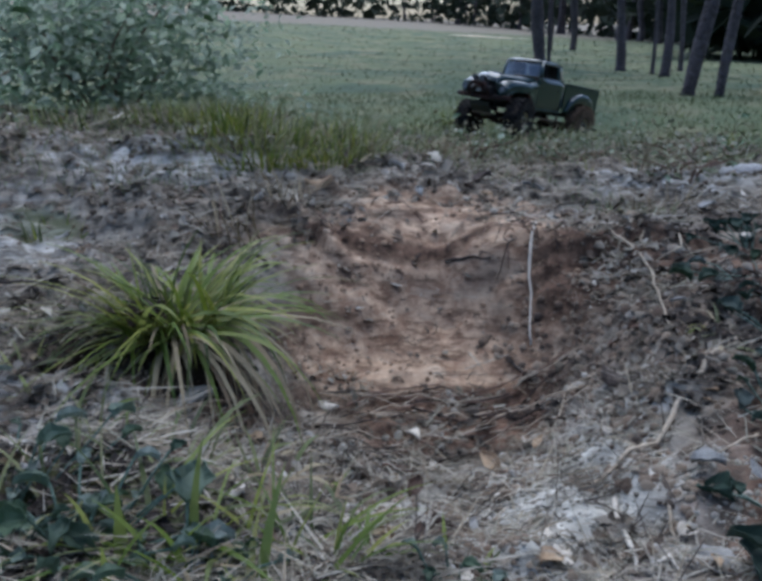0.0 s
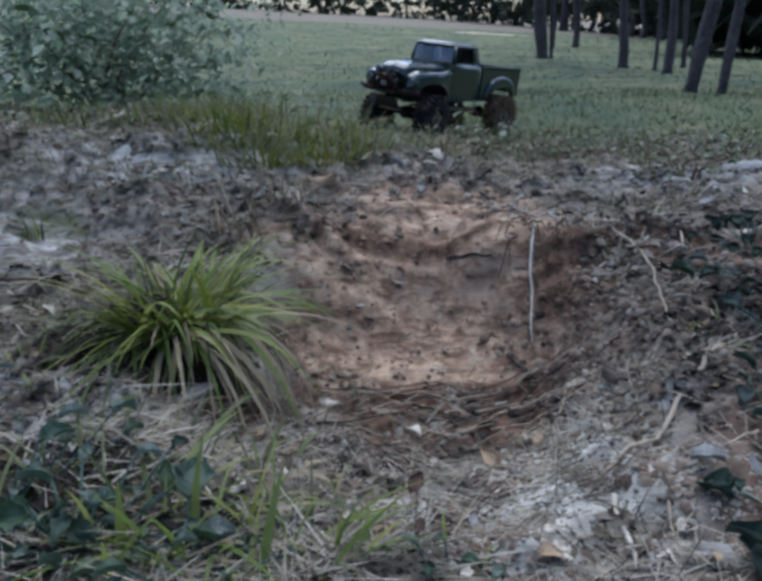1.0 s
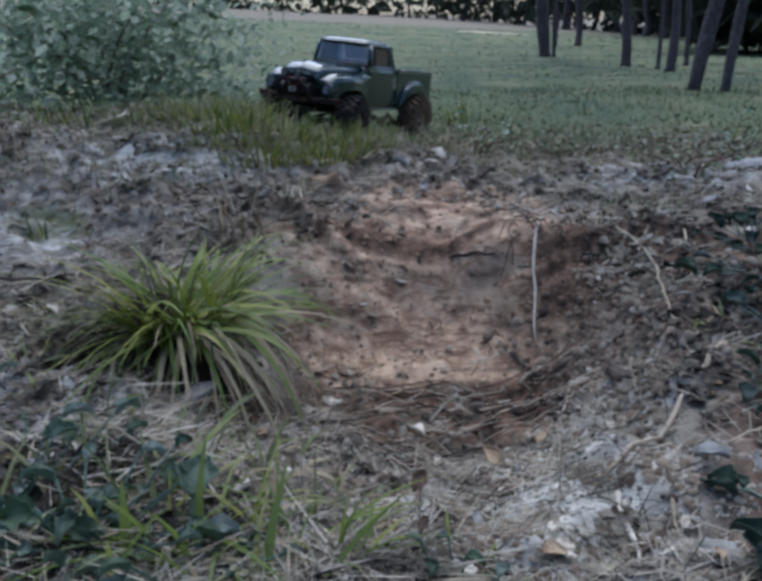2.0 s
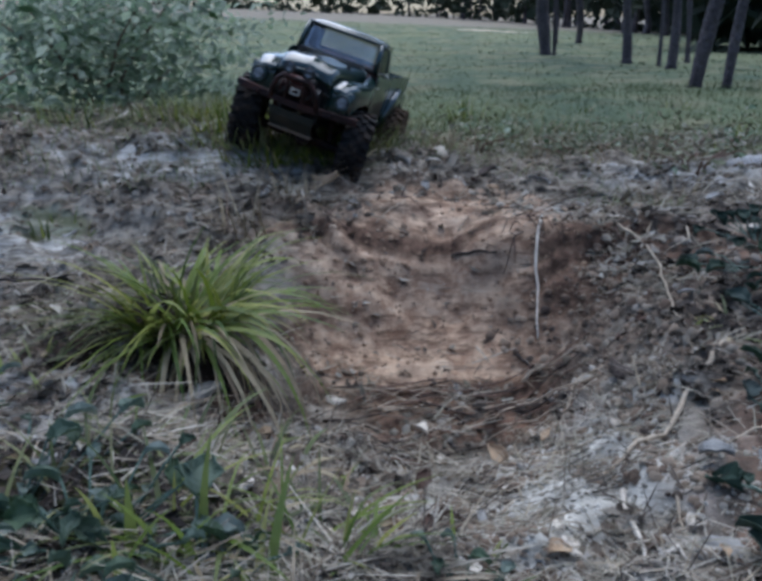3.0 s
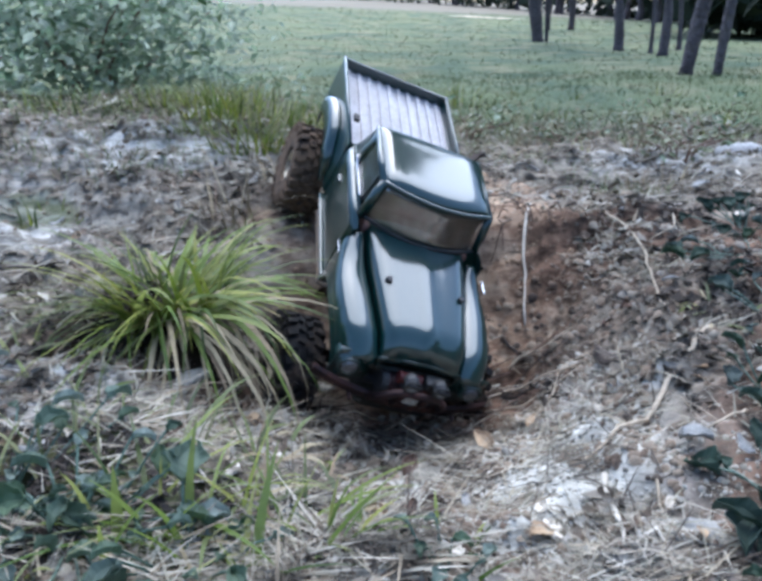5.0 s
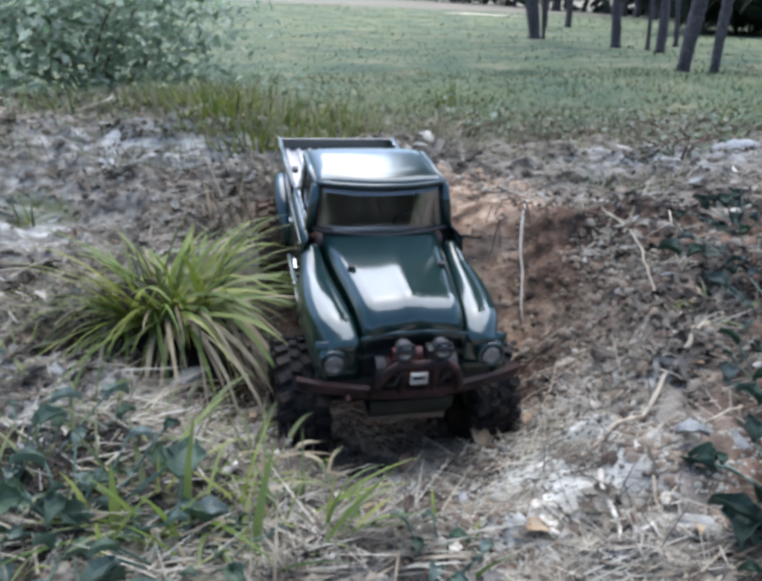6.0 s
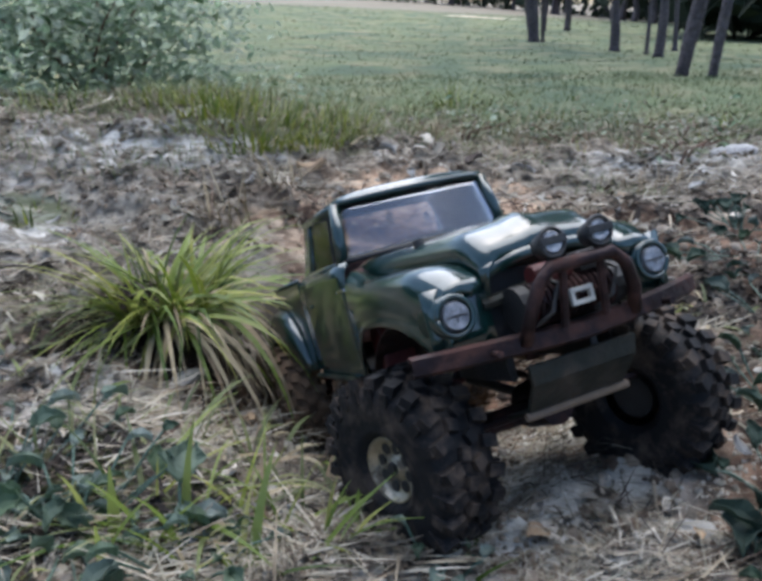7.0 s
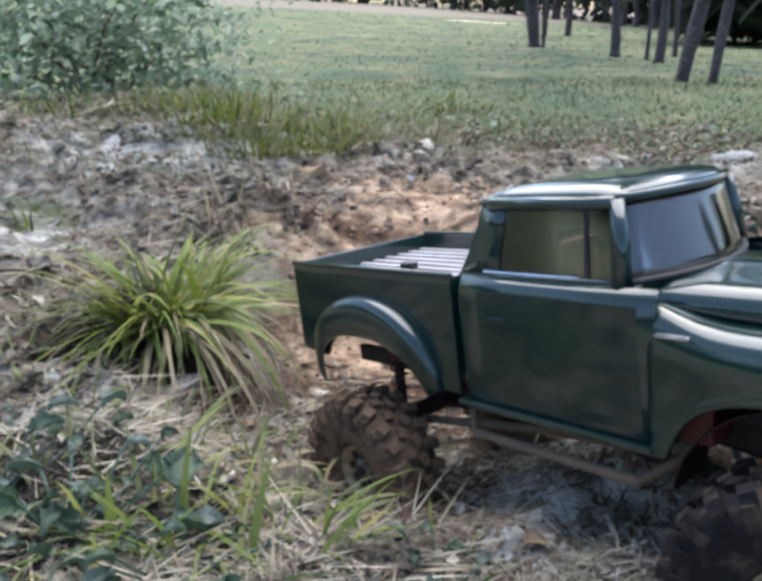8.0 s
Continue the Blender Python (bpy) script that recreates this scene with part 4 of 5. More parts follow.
for x, y, r, m, label in (
    (0.240, 0.451, 0.014, grey, "dry bleached leaf curled on the litter"),
    (0.216, 0.370, 0.022, grey, "large dry grey leaf lying on soil"),
    (0.096, 0.360, 0.020, rust, "reddish brown fallen leaf"),
    (-0.172, 0.605, 0.027, grey, "flat grey dead leaf below the tuft"),
    (0.126, 0.382, 0.012, pale, "small bleached dead leaf"),
    (-0.107, 0.427, 0.011, pale, "narrow bleached leaf in grass"),
    (0.257, 0.679, 0.028, dark, "dark rotten leaves clump"),
    (-0.120, 0.613, 0.015, tan, "tan dry leaf on soil"),
    (0.042, 0.723, 0.015, pale, "small pale chip of bark"),
    (-0.061, 0.422, 0.011, pale, "pale dry leaf on grass"),
    (0.203, 1.318, 0.032, dark, "dark curled dead leaf"),
    (0.112, 1.463, 0.034, pale, "pale dead leaf on the bank top"),
    (0.039, 1.335, 0.028, grey, "grey dead leaf on the bank top"),
    (0.403, 1.908, 0.032, pale, "bleached dead leaf in dry grass"),
    (-0.102, 1.171, 0.029, tan, "tan dry leaf bundle on the bank"),
):
    bm = leaf_bm(r * 1.7, r * 0.95, rng.choice([-0.6, 0.45, 0.7]), 0.2, 0.0006)
    me = shared_mesh("dead_leaf", bm, m)
    me.polygons.foreach_set("use_smooth", [True] * len(me.polygons))
    ob = tagged(new("dead_leaf", me), label, "leaf")
    ob.matrix_world = pose(x - r * 0.8, y, z_at(x, y) + 0.006, rng.uniform(-20, 20), rng.uniform(-20, 15), rng.uniform(-60, 60))


# fallen leaves that can be told apart, and dark twigs on the hollow's floor
FALLEN = [shared_mesh("fallen_leaf", leaf_bm(0.024, 0.014, c, 0.1, 0.0005), m) for c, m in ((0.5, pale), (-0.4, grey), (0.3, tan), (0.6, rust), (-0.3, pale), (0.4, grey))]
for i in range(120):
    y = 0.36 + 1.25 * rng.uniform(0, 1) ** 1.5
    x = rng.uniform(-0.5, 0.62) * (y + 0.12)
    if math.hypot((x - 0.07) / 0.25, (y - 0.96) / 0.2) < 1 or (x < 0 and rng.uniform() < 0.4):
        continue
    ob = tagged(new("fallen_leaf", FALLEN[rng.integers(6)]), "small curled dead leaf on dry soil", "leaf", "fallen leaves on the soil")
    s = rng.uniform(0.55, 1.2) * (0.75 + 0.35 * y)
    ob.matrix_world = pose(x, y, z_at(x, y) + 0.006, rng.uniform(-35, 35), rng.uniform(-30, 30), rng.uniform(0, 360)) @ Matrix.Diagonal((s, s, s, 1))
for i in range(64):
    x, y, a, l = rng.uniform(-0.08, 0.19), rng.uniform(0.66, 0.83), rng.uniform(-0.5, 0.5), rng.uniform(0.03, 0.09)
    dx, dy = l * math.cos(a), l * math.sin(a)
    twig("twig", "short dark broken twig on the hollow floor", [(x, y, 0.004), (x + dx * 0.5, y + dy * 0.5 + rng.uniform(-0.01, 0.01), 0.008), (x + dx, y + dy, 0.003)], rng.uniform(0.0008, 0.0016), (brown, dark, straw)[i % 3])
for i in range(20):
    x, y, a, l = rng.uniform(0.175, 0.34), rng.uniform(0.95, 1.08), rng.uniform(-2.7, -0.4), rng.uniform(0.02, 0.05)
    dx, dy = l * math.cos(a), l * math.sin(a)
    twig("rootlet", "thin dark rootlet hanging from the bank", [(x, y, 0.004), (x + dx * 0.5, y + dy * 0.5, 0.014), (x + dx, y + dy, 0.004)], rng.uniform(0.0008, 0.0016), (dark, brown, dark)[i % 3])
for i in range(16):
    x, y, a, l = rng.uniform(-0.2, 0.22), rng.uniform(1.02, 1.25), rng.uniform(-2.5, 0.5), rng.uniform(0.03, 0.08)
    dx, dy = l * math.cos(a), l * math.sin(a)
    twig("rootlet", "thin bare rootlet at the bank edge", [(x, y, 0.003), (x + dx * 0.5, y + dy * 0.5, 0.010), (x + dx, y + dy, 0.003)], rng.uniform(0.0007, 0.0013), (straw, brown, dark)[i % 3])


def build_stone(x, y, r, label):
    bm = bmesh.new()
    bmesh.ops.create_icosphere(bm, subdivisions=3, radius=1)
    seed = rng.uniform(0, 50)
    for v in bm.verts:
        k = 1 + 0.28 * noise.noise(v.co * 1.3 + Vector((seed, 0, 0))) + 0.1 * noise.noise(v.co * 4 + Vector((0, seed, 0)))
        v.co = Vector((v.co.x * r * 1.2 * k, v.co.y * r * k, v.co.z * r * 0.62 * k))
    me = shared_mesh("stone", bm, STONE)
    me.polygons.foreach_set("use_smooth", [True] * len(me.polygons))
    ob = tagged(new("stone", me), label, "stone")
    ob.location = (x, y, z_at(x, y) + r * 0.25)


build_stone(0.735, 1.45, 0.038, "pale rounded stone on the dry slope")

# tufts and clumps of grass
grass_clump("grass_tuft", "thick arching green grass tuft with dry hanging blades", -0.225, 0.72, 120, 0.175, 0.055, 0.98, BLADE, 125, 75, 1.75, 0.0062)
grass_clump("grass_clump", "short green shoots in the heart of the tuft", -0.225, 0.72, 95, 0.105, 0.06, 0.5, BLADE, 20, 0, 1.1, 0.0056)
for x, y, n, h, sp, lab in ((-0.145, 0.375, 12, 0.11, 0.03, "pale green broad grass blades"), (-0.085, 0.350, 16, 0.10, 0.02, "bright green upright grass blades"), (-0.04, 0.41, 10, 0.06, 0.03, "short thin green grass"),
                            (0.045, 0.355, 12, 0.045, 0.02, "short green grass sprout"), (-0.19, 0.46, 16, 0.07, 0.05, "short green grass on soil"), (-0.27, 0.50, 12, 0.07, 0.05, "sparse green grass on soil"),
                            (-0.22, 0.41, 26, 0.08, 0.06, "dense green grass among weeds"), (-0.13, 0.42, 26, 0.07, 0.05, "dense short green grass on soil"), (-0.06, 0.375, 20, 0.09, 0.03, "upright bright green grass blades"),
                            (-0.10, 0.47, 14, 0.05, 0.05, "low mossy green grass"), (-0.02, 0.345, 8, 0.05, 0.02, "yellow green grass sprout"), (-0.12, 0.55, 10, 0.05, 0.05, "thin green grass below the tuft"),
                            (-0.37, 0.62, 12, 0.06, 0.04, "sparse green grass beside the tuft"), (0.36, 0.62, 10, 0.05, 0.05, "yellowish grass in dark litter")):
    grass_clump("grass_clump", lab, x, y, n, h * 0.9, sp * 1.3, 0.8, OLIVE if y > 0.4 else BLADE, n // 2, 3, 1.2, 0.0042)
for x, y, n, h, lab in ((-0.128, 0.365, 4, 0.085, "broad pale green grass blades standing up"), (-0.035, 0.352, 4, 0.085, "broad fresh green grass blades standing up"), (-0.165, 0.350, 3, 0.075, "broad grass blades among the weeds"), (-0.075, 0.335, 4, 0.07, "broad dark green grass blades")):
    grass_clump("broad_grass", lab, x, y, 0, h, 0.016, 0.3, BLADE, 0, n, 0.7, 0.0068)
for x, y, n, h, sp in ((-0.26, 1.33, 190, 0.055, 0.13), (-0.10, 1.42, 170, 0.055, 0.13), (-0.34, 1.56, 180, 0.06, 0.15), (0.02, 1.60, 110, 0.055, 0.14), (-0.16, 1.72, 140, 0.06, 0.16), (0.26, 1.95, 110, 0.055, 0.15), (0.50, 2.15, 110, 0.055, 0.16), (0.12, 2.3, 120, 0.06, 0.17), (-0.52, 1.72, 150, 0.06, 0.16), (0.42, 2.7, 110, 0.07, 0.16)):
    grass_clump("grass_patch", "soft yellow green grass patch on the bank top", x, y, n, h, sp, 0.45, OLIVE, n // 6, 0, 0.8, 0.0042)
for x, y, n, h, sp, lab in ((-0.20, 1.25, 170, 0.045, 0.09, "low fresh green grass on the bank edge"), (-0.12, 1.30, 170, 0.045, 0.09, "low green grass at the bank edge"), (-0.30, 1.38, 190, 0.05, 0.11, "lush green grass below the bush"), (-0.18, 1.50, 190, 0.055, 0.12, "lush green grass behind the bank"), (-0.22, 1.36, 150, 0.05, 0.10, "fresh green grass patch on the bank"), (-0.08, 1.44, 110, 0.05, 0.10, "green grass patch at the meadow edge"), (-0.38, 1.50, 130, 0.07, 0.12, "dark green grass under the bush"),
                            (-0.50, 1.05, 26, 0.05, 0.05, "small yellow green tuft on pale soil"), (0.30, 2.75, 80, 0.12, 0.08, "yellow green leafy weed in the meadow"), (-0.62, 1.45, 60, 0.07, 0.12, "thin green grass on the dry slope")):
    grass_clump("grass_patch", lab, x, y, n, h, sp, 0.4, BLADE, n // 5, 0, 0.7, 0.004)
for x, y, n, h, sp, lab in ((0.13, 1.56, 60, 0.07, 0.06, "brown dry weeds on the bank top"), (0.36, 1.72, 80, 0.085, 0.09, "yellowed dry grass at the meadow edge"), (0.42, 1.92, 70, 0.08, 0.1, "pale dry weeds in the meadow"),
                            (-0.14, 1.10, 20, 0.10, 0.03, "thin brown dry weeds on the bank"), (0.60, 1.62, 60, 0.07, 0.12, "dry grey weeds on the slope"), (-0.20, 1.00, 24, 0.13, 0.05, "tall thin dry stalks behind the tuft"),
                            (0.48, 1.20, 30, 0.06, 0.1, "dry stalks in dark leaf litter"), (0.02, 1.75, 50, 0.06, 0.12, "dry brown grass at the meadow edge")):
    grass_clump("dry_weeds", lab, x, y, n, h, sp, 0.45, DRYBLADE, n // 2, 0, 0.8, 0.0025)

# ragged growth where the bank runs into the meadow
for i in range(70):
    y = 1.5 + 1.9 * rng.uniform(0, 1) ** 1.3
    x = rng.uniform(-0.55, 0.62) * (y + 0.1)
    size = rng.uniform(0.6, 1.3)
    if rng.uniform() < 0.62:
        grass_clump("meadow_tuft", "short yellow green grass tuft in the meadow", x, y, int(22 * size), 0.050 * size, 0.07 * size, 0.5, OLIVE if i % 3 else BLADE, int(8 * size), 0, 0.8, 0.0040)
    else:
        grass_clump("dry_tuft", "brown withered grass tuft in the meadow", x, y, int(14 * size), 0.050 * size, 0.07 * size, 0.55, DRYBLADE, int(14 * size), 0, 0.9, 0.0032)

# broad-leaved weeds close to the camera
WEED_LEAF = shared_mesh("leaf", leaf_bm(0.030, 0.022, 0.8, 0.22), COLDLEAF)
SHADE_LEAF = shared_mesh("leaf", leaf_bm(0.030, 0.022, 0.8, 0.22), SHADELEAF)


def build_weed(x, y, n, spread, size, label):
    weed = tagged(new("broad_leaved_weed"), label, "weed")
    z = z_at(x, y)
    weed.location = (x, y, z)
    for i in range(n):
        a, r = rng.uniform(0, 360), spread * math.sqrt(rng.uniform(0.02, 1))
        lx, ly = r * math.cos(radians(a)), r * math.sin(radians(a))
        lz = z_at(x + lx, y + ly) - z + rng.uniform(0.007, 0.032)
        # weeds on the right take the leaf with shade in its colour
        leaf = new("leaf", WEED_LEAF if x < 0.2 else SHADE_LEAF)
        leaf.parent = weed
        s = size * rng.uniform(0.45, 1.35)
        leaf.matrix_basis = pose(lx, ly, lz, rng.normal(0, 17), rng.normal(-3, 19), a + rng.uniform(-80, 80)) @ Matrix.Diagonal((s, s * rng.uniform(0.6, 1.1), s, 1))
        part("stalk", tube([(lx * 0.4, ly * 0.4, z_at(x + lx * 0.4, y + ly * 0.4) - z), (lx * 0.8, ly * 0.8, lz * 0.7), (lx, ly, lz)], 0.0009, 5), WEEDLEAF, weed)


build_weed(-0.275, 0.415, 42, 0.10, 0.78, "dark bluish green broad-leaved weed on soil")
build_weed(-0.20, 0.375, 30, 0.085, 0.70, "low dark green weed with round leaves")
build_weed(-0.12, 0.345, 18, 0.06, 0.8, "small green weed with round leaves")
build_weed(0.045, 0.345, 9, 0.03, 0.38, "small fresh green seedling plant")
build_weed(0.275, 0.385, 13, 0.05, 1.0, "green weed with drooping leaves, toned dark for shade")
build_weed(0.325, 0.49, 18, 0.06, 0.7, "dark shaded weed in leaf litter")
build_weed(0.275, 0.345, 30, 0.07, 0.8, "green weed among dry stems, toned dark for shade")
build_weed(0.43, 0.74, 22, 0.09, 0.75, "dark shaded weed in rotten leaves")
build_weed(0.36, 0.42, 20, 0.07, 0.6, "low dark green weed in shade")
build_weed(0.50, 0.92, 20, 0.09, 0.8, "green weed on the dark slope, toned dark for shade")
build_weed(0.40, 0.62, 18, 0.07, 0.75, "green weed at the litter edge, toned dark for shade")
build_weed(-0.40, 0.56, 9, 0.06, 0.8, "grey green weed on pale soil")

# the bush behind the bank
BUSH_LEAF = shared_mesh("leaf", leaf_bm(0.034, 0.021, 0.3), LEAFOBJ)


def build_bush(x, y, width, height, singles, rest, label, material=None, small=1.0):
    bush = tagged(new("bush"), label, "bush")
    z = z_at(x, y)
    bush.location = (x, y, z)
    tips = []
    for i in range(9):
        a = 2 * math.pi * i / 9 + rng.uniform(-0.3, 0.3)
        r, h = width / 2 * rng.uniform(0.4, 0.9), height * rng.uniform(0.65, 1.0)
        pts = [Vector((0.02 * math.cos(a), 0.02 * math.sin(a), -0.01)), Vector((r * 0.35 * math.cos(a), r * 0.35 * math.sin(a), h * 0.45)), Vector((r * 0.75 * math.cos(a + 0.2), r * 0.75 * math.sin(a + 0.2), h * 0.8)), Vector((r * math.cos(a + 0.3), r * math.sin(a + 0.3), h))]
        part("stem", tube(pts, [0.006 * small, 0.0045 * small, 0.003 * small, 0.0015], 6), brown, bush)
        tips += [(p, q) for p, q in zip(pts[1:], pts[2:])]

    def place():
        p, q = tips[rng.integers(len(tips))]
        c = p.lerp(q, rng.uniform(0, 1.15))
        s = width * 0.15
        return c + Vector(np.clip(rng.normal(0, 1, 3), -1.7, 1.7) * (s, s, s * 0.8))

    for i in range(singles):
        c = place()
        leaf = new("leaf", BUSH_LEAF)
        leaf.parent = bush
        s = rng.uniform(0.7, 1.5) * small
        leaf.matrix_basis = pose(*c, rng.uniform(-40, 40), rng.uniform(-30, 40), rng.uniform(0, 360)) @ Matrix.Diagonal((s, s, s, 1))
    vs, fs = [], []
    for i in range(rest):
        c, l = place(), rng.uniform(0.018, 0.040) * small
        m = pose(c.x, c.y, max(0.02, c.z), rng.uniform(-50, 50), rng.uniform(-50, 50), rng.uniform(0, 360))
        k = len(vs)
        vs += [tuple(m @ Vector(p)) for p in ((0, 0, 0), (l * 0.45, l * 0.3, l * 0.06), (l, 0, -l * 0.1), (l * 0.45, -l * 0.3, l * 0.06))]
        fs += [(k, k + 1, k + 2), (k, k + 2, k + 3)]
    tagged(joined("foliage", vs, fs, material or BUSHLEAF, bush), kind="stuff")


build_bush(-0.80, 2.15, 0.85, 0.42, 290, 5200, "leafy green bush at the meadow edge")
build_bush(-1.55, 2.6, 0.7, 0.35, 60, 1300, "dark green shrub beyond the bank")
build_bush(-0.42, 2.35, 0.36, 0.10, 60, 320, "low leafy ground weeds in the meadow")
build_bush(-0.95, 1.55, 0.4, 0.12, 60, 300, "low grey green weeds on dry soil")
for x, y, w, lab in ((0.22, 1.74, 0.26, "low pale weeds at the meadow edge"), (0.48, 1.80, 0.30, "low dry leafy weeds beside the bank"), (0.76, 1.72, 0.34, "pale trailing weeds on the dry slope"), (0.62, 1.45, 0.26, "pale ground weeds among dead leaves")):
    build_bush(x, y, w, 0.05, 14, 210, lab, PALEWEED, 0.5)


# ---- loose cover, too much to count ----
def spread_points(n, y0, y1, fan=0.66):
    y = np.exp(rng.uniform(math.log(y0), math.log(y1), n))
    return rng.uniform(-fan, fan, n) * (y + 0.12), y


def on_sand(x, y):
    return np.hypot((x - 0.07) / 0.25, (y - 0.96) / 0.2) + 0.35 * value_noise(x, y, 0.07, 15) < 0.9


def darkened(x, y):
    """Where the litter is coloured dark: for shade at the right-hand edge, under the tuft and among the weeds, and for
    damp on the hollow's floor.
    """
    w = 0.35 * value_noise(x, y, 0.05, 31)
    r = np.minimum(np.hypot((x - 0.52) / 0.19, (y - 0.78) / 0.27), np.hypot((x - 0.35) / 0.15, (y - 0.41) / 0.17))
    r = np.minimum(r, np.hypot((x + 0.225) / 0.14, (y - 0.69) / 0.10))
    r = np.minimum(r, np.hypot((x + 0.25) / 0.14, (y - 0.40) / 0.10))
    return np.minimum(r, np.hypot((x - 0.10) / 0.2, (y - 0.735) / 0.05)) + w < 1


def scatter_leaves(n, name, material, label, wet=False):
    x, y = spread_points(n, 0.26, 2.3)
    keep = np.where(on_sand(x, y), rng.uniform(0, 1, n) < 0.05, rng.uniform(0, 1, n) < np.where(x > 0.1, 1.0, 0.62))
    keep &= value_noise(x, y, 0.09, 8) + 0.5 * value_noise(x, y, 0.03, 18) > -0.2 + 1.0 * (np.hypot((x - 0.13) / 0.19, (y - 0.46) / 0.13) + 0.4 * value_noise(x, y, 0.04, 44) < 1)
    keep &= y + 0.6 * value_noise(x, y, 0.2, 19) < 1.85
    keep &= darkened(x, y) == wet
    x, y = x[keep], y[keep]
    n = len(x)
    l = rng.uniform(0.0022, 0.0075, n) * rng.uniform(0.7, 1.6, n) * (0.7 + 0.45 * np.minimum(y, 2))
    w = l * rng.uniform(0.3, 0.7, n)
    a, tx, ty, h = rng.uniform(0, 2 * math.pi, n), rng.normal(0, 0.45, n), rng.normal(0, 0.45, n), rng.uniform(-0.6, 0.9, n) * w
    local = np.stack([np.stack([l, 0 * l, 0 * l], -1), np.stack([0 * l, w, h], -1), np.stack([-l, 0 * l, 0 * l], -1), np.stack([0 * l, -w, h], -1)], 1)
    z = local[..., 2] + local[..., 0] * tx[:, None] + local[..., 1] * ty[:, None]
    c, s = np.cos(a)[:, None], np.sin(a)[:, None]
    v = np.stack([x[:, None] + local[..., 0] * c - local[..., 1] * s, y[:, None] + local[..., 0] * s + local[..., 1] * c, ground_z(x, y)[:, None] + 0.004 + z], -1).reshape(-1, 3)
    k = np.arange(n)[:, None] * 4
    f = np.concatenate([k + [0, 1, 2], k + [0, 2, 3]])
    tagged(joined(name, v, f, material), label, "leaf litter", kind="stuff")


def scatter_crumbs(n, name, material, sand, label):
    x, y = spread_points(n, 0.26, 2.0)
    keep = on_sand(x, y) if sand else ~on_sand(x, y) & (np.hypot((x - 0.13) / 0.17, (y - 0.47) / 0.11) > 0.9)
    x, y = x[keep], y[keep]
    n = len(x)
    r = rng.uniform(0.0009, 0.0032, n) * rng.uniform(0.5, 1.5, n) * (0.7 + 0.4 * y)
    base = np.array([(1, 0, 0), (0, 1, 0), (-1, 0, 0), (0, -1, 0), (0, 0, 0.8), (0, 0, -0.6)])
    v = base[None] * r[:, None, None] * rng.uniform(0.6, 1.35, (n, 6, 1))
    a = rng.uniform(0, 2 * math.pi, n)
    c, s = np.cos(a)[:, None], np.sin(a)[:, None]
    v = np.stack([x[:, None] + v[..., 0] * c - v[..., 1] * s, y[:, None] + v[..., 0] * s + v[..., 1] * c, ground_z(x, y)[:, None] + r[:, None] * 0.25 + v[..., 2]], -1).reshape(-1, 3)
    q = np.array([(0, 1, 4), (1, 2, 4), (2, 3, 4), (3, 0, 4), (1, 0, 5), (2, 1, 5), (3, 2, 5), (0, 3, 5)])
    f = (np.arange(n)[:, None, None] * 6 + q[None]).reshape(-1, 3)
    tagged(joined(name, v, f, material), label, "soil crumbs", kind="stuff")


def scatter_clods(n, name, material, label, place, size=1.0):
    """Lumps of soil, rounded by two rings of points."""
    x, y = spread_points(n, 0.26, 1.9)
    keep = place(x, y)
    x, y = x[keep], y[keep]
    n = len(x)
    r = size * rng.uniform(0.002, 0.007, n) * rng.uniform(0.6, 1.3, n) * (0.6 + 0.5 * y)
    k = np.arange(6) * math.pi / 3
    base = np.concatenate([np.stack([np.cos(k), np.sin(k), 0 * k - 0.3], -1), np.stack([0.7 * np.cos(k + 0.5), 0.7 * np.sin(k + 0.5), 0 * k + 0.4], -1), [(0, 0, 0.62)]])
    v = base[None] * r[:, None, None] * rng.uniform(0.7, 1.3, (n, 13, 1))
    v = np.stack([x[:, None] + v[..., 0], y[:, None] + v[..., 1], ground_z(x, y)[:, None] + v[..., 2]], -1).reshape(-1, 3)
    q = [t for i in range(6) for t in ((i, (i + 1) % 6, 6 + i), ((i + 1) % 6, 6 + (i + 1) % 6, 6 + i), (6 + i, 6 + (i + 1) % 6, 12))]
    f = (np.arange(n)[:, None, None] * 13 + np.array(q)[None]).reshape(-1, 3)
    tagged(joined(name, v, f, material, None, True), label, "soil clods", kind="stuff")


def near_lip(x, y):
    r = np.hypot((x - 0.03) / 0.31, (y - 0.80) / np.where(y > 0.80, 0.28, 0.44))
    return (r > 0.5) & (r < 1.08) & (y < 0.93) & (x > -0.05) & ((y > 0.58) | (value_noise(x, y, 0.05, 45) > 0.2))


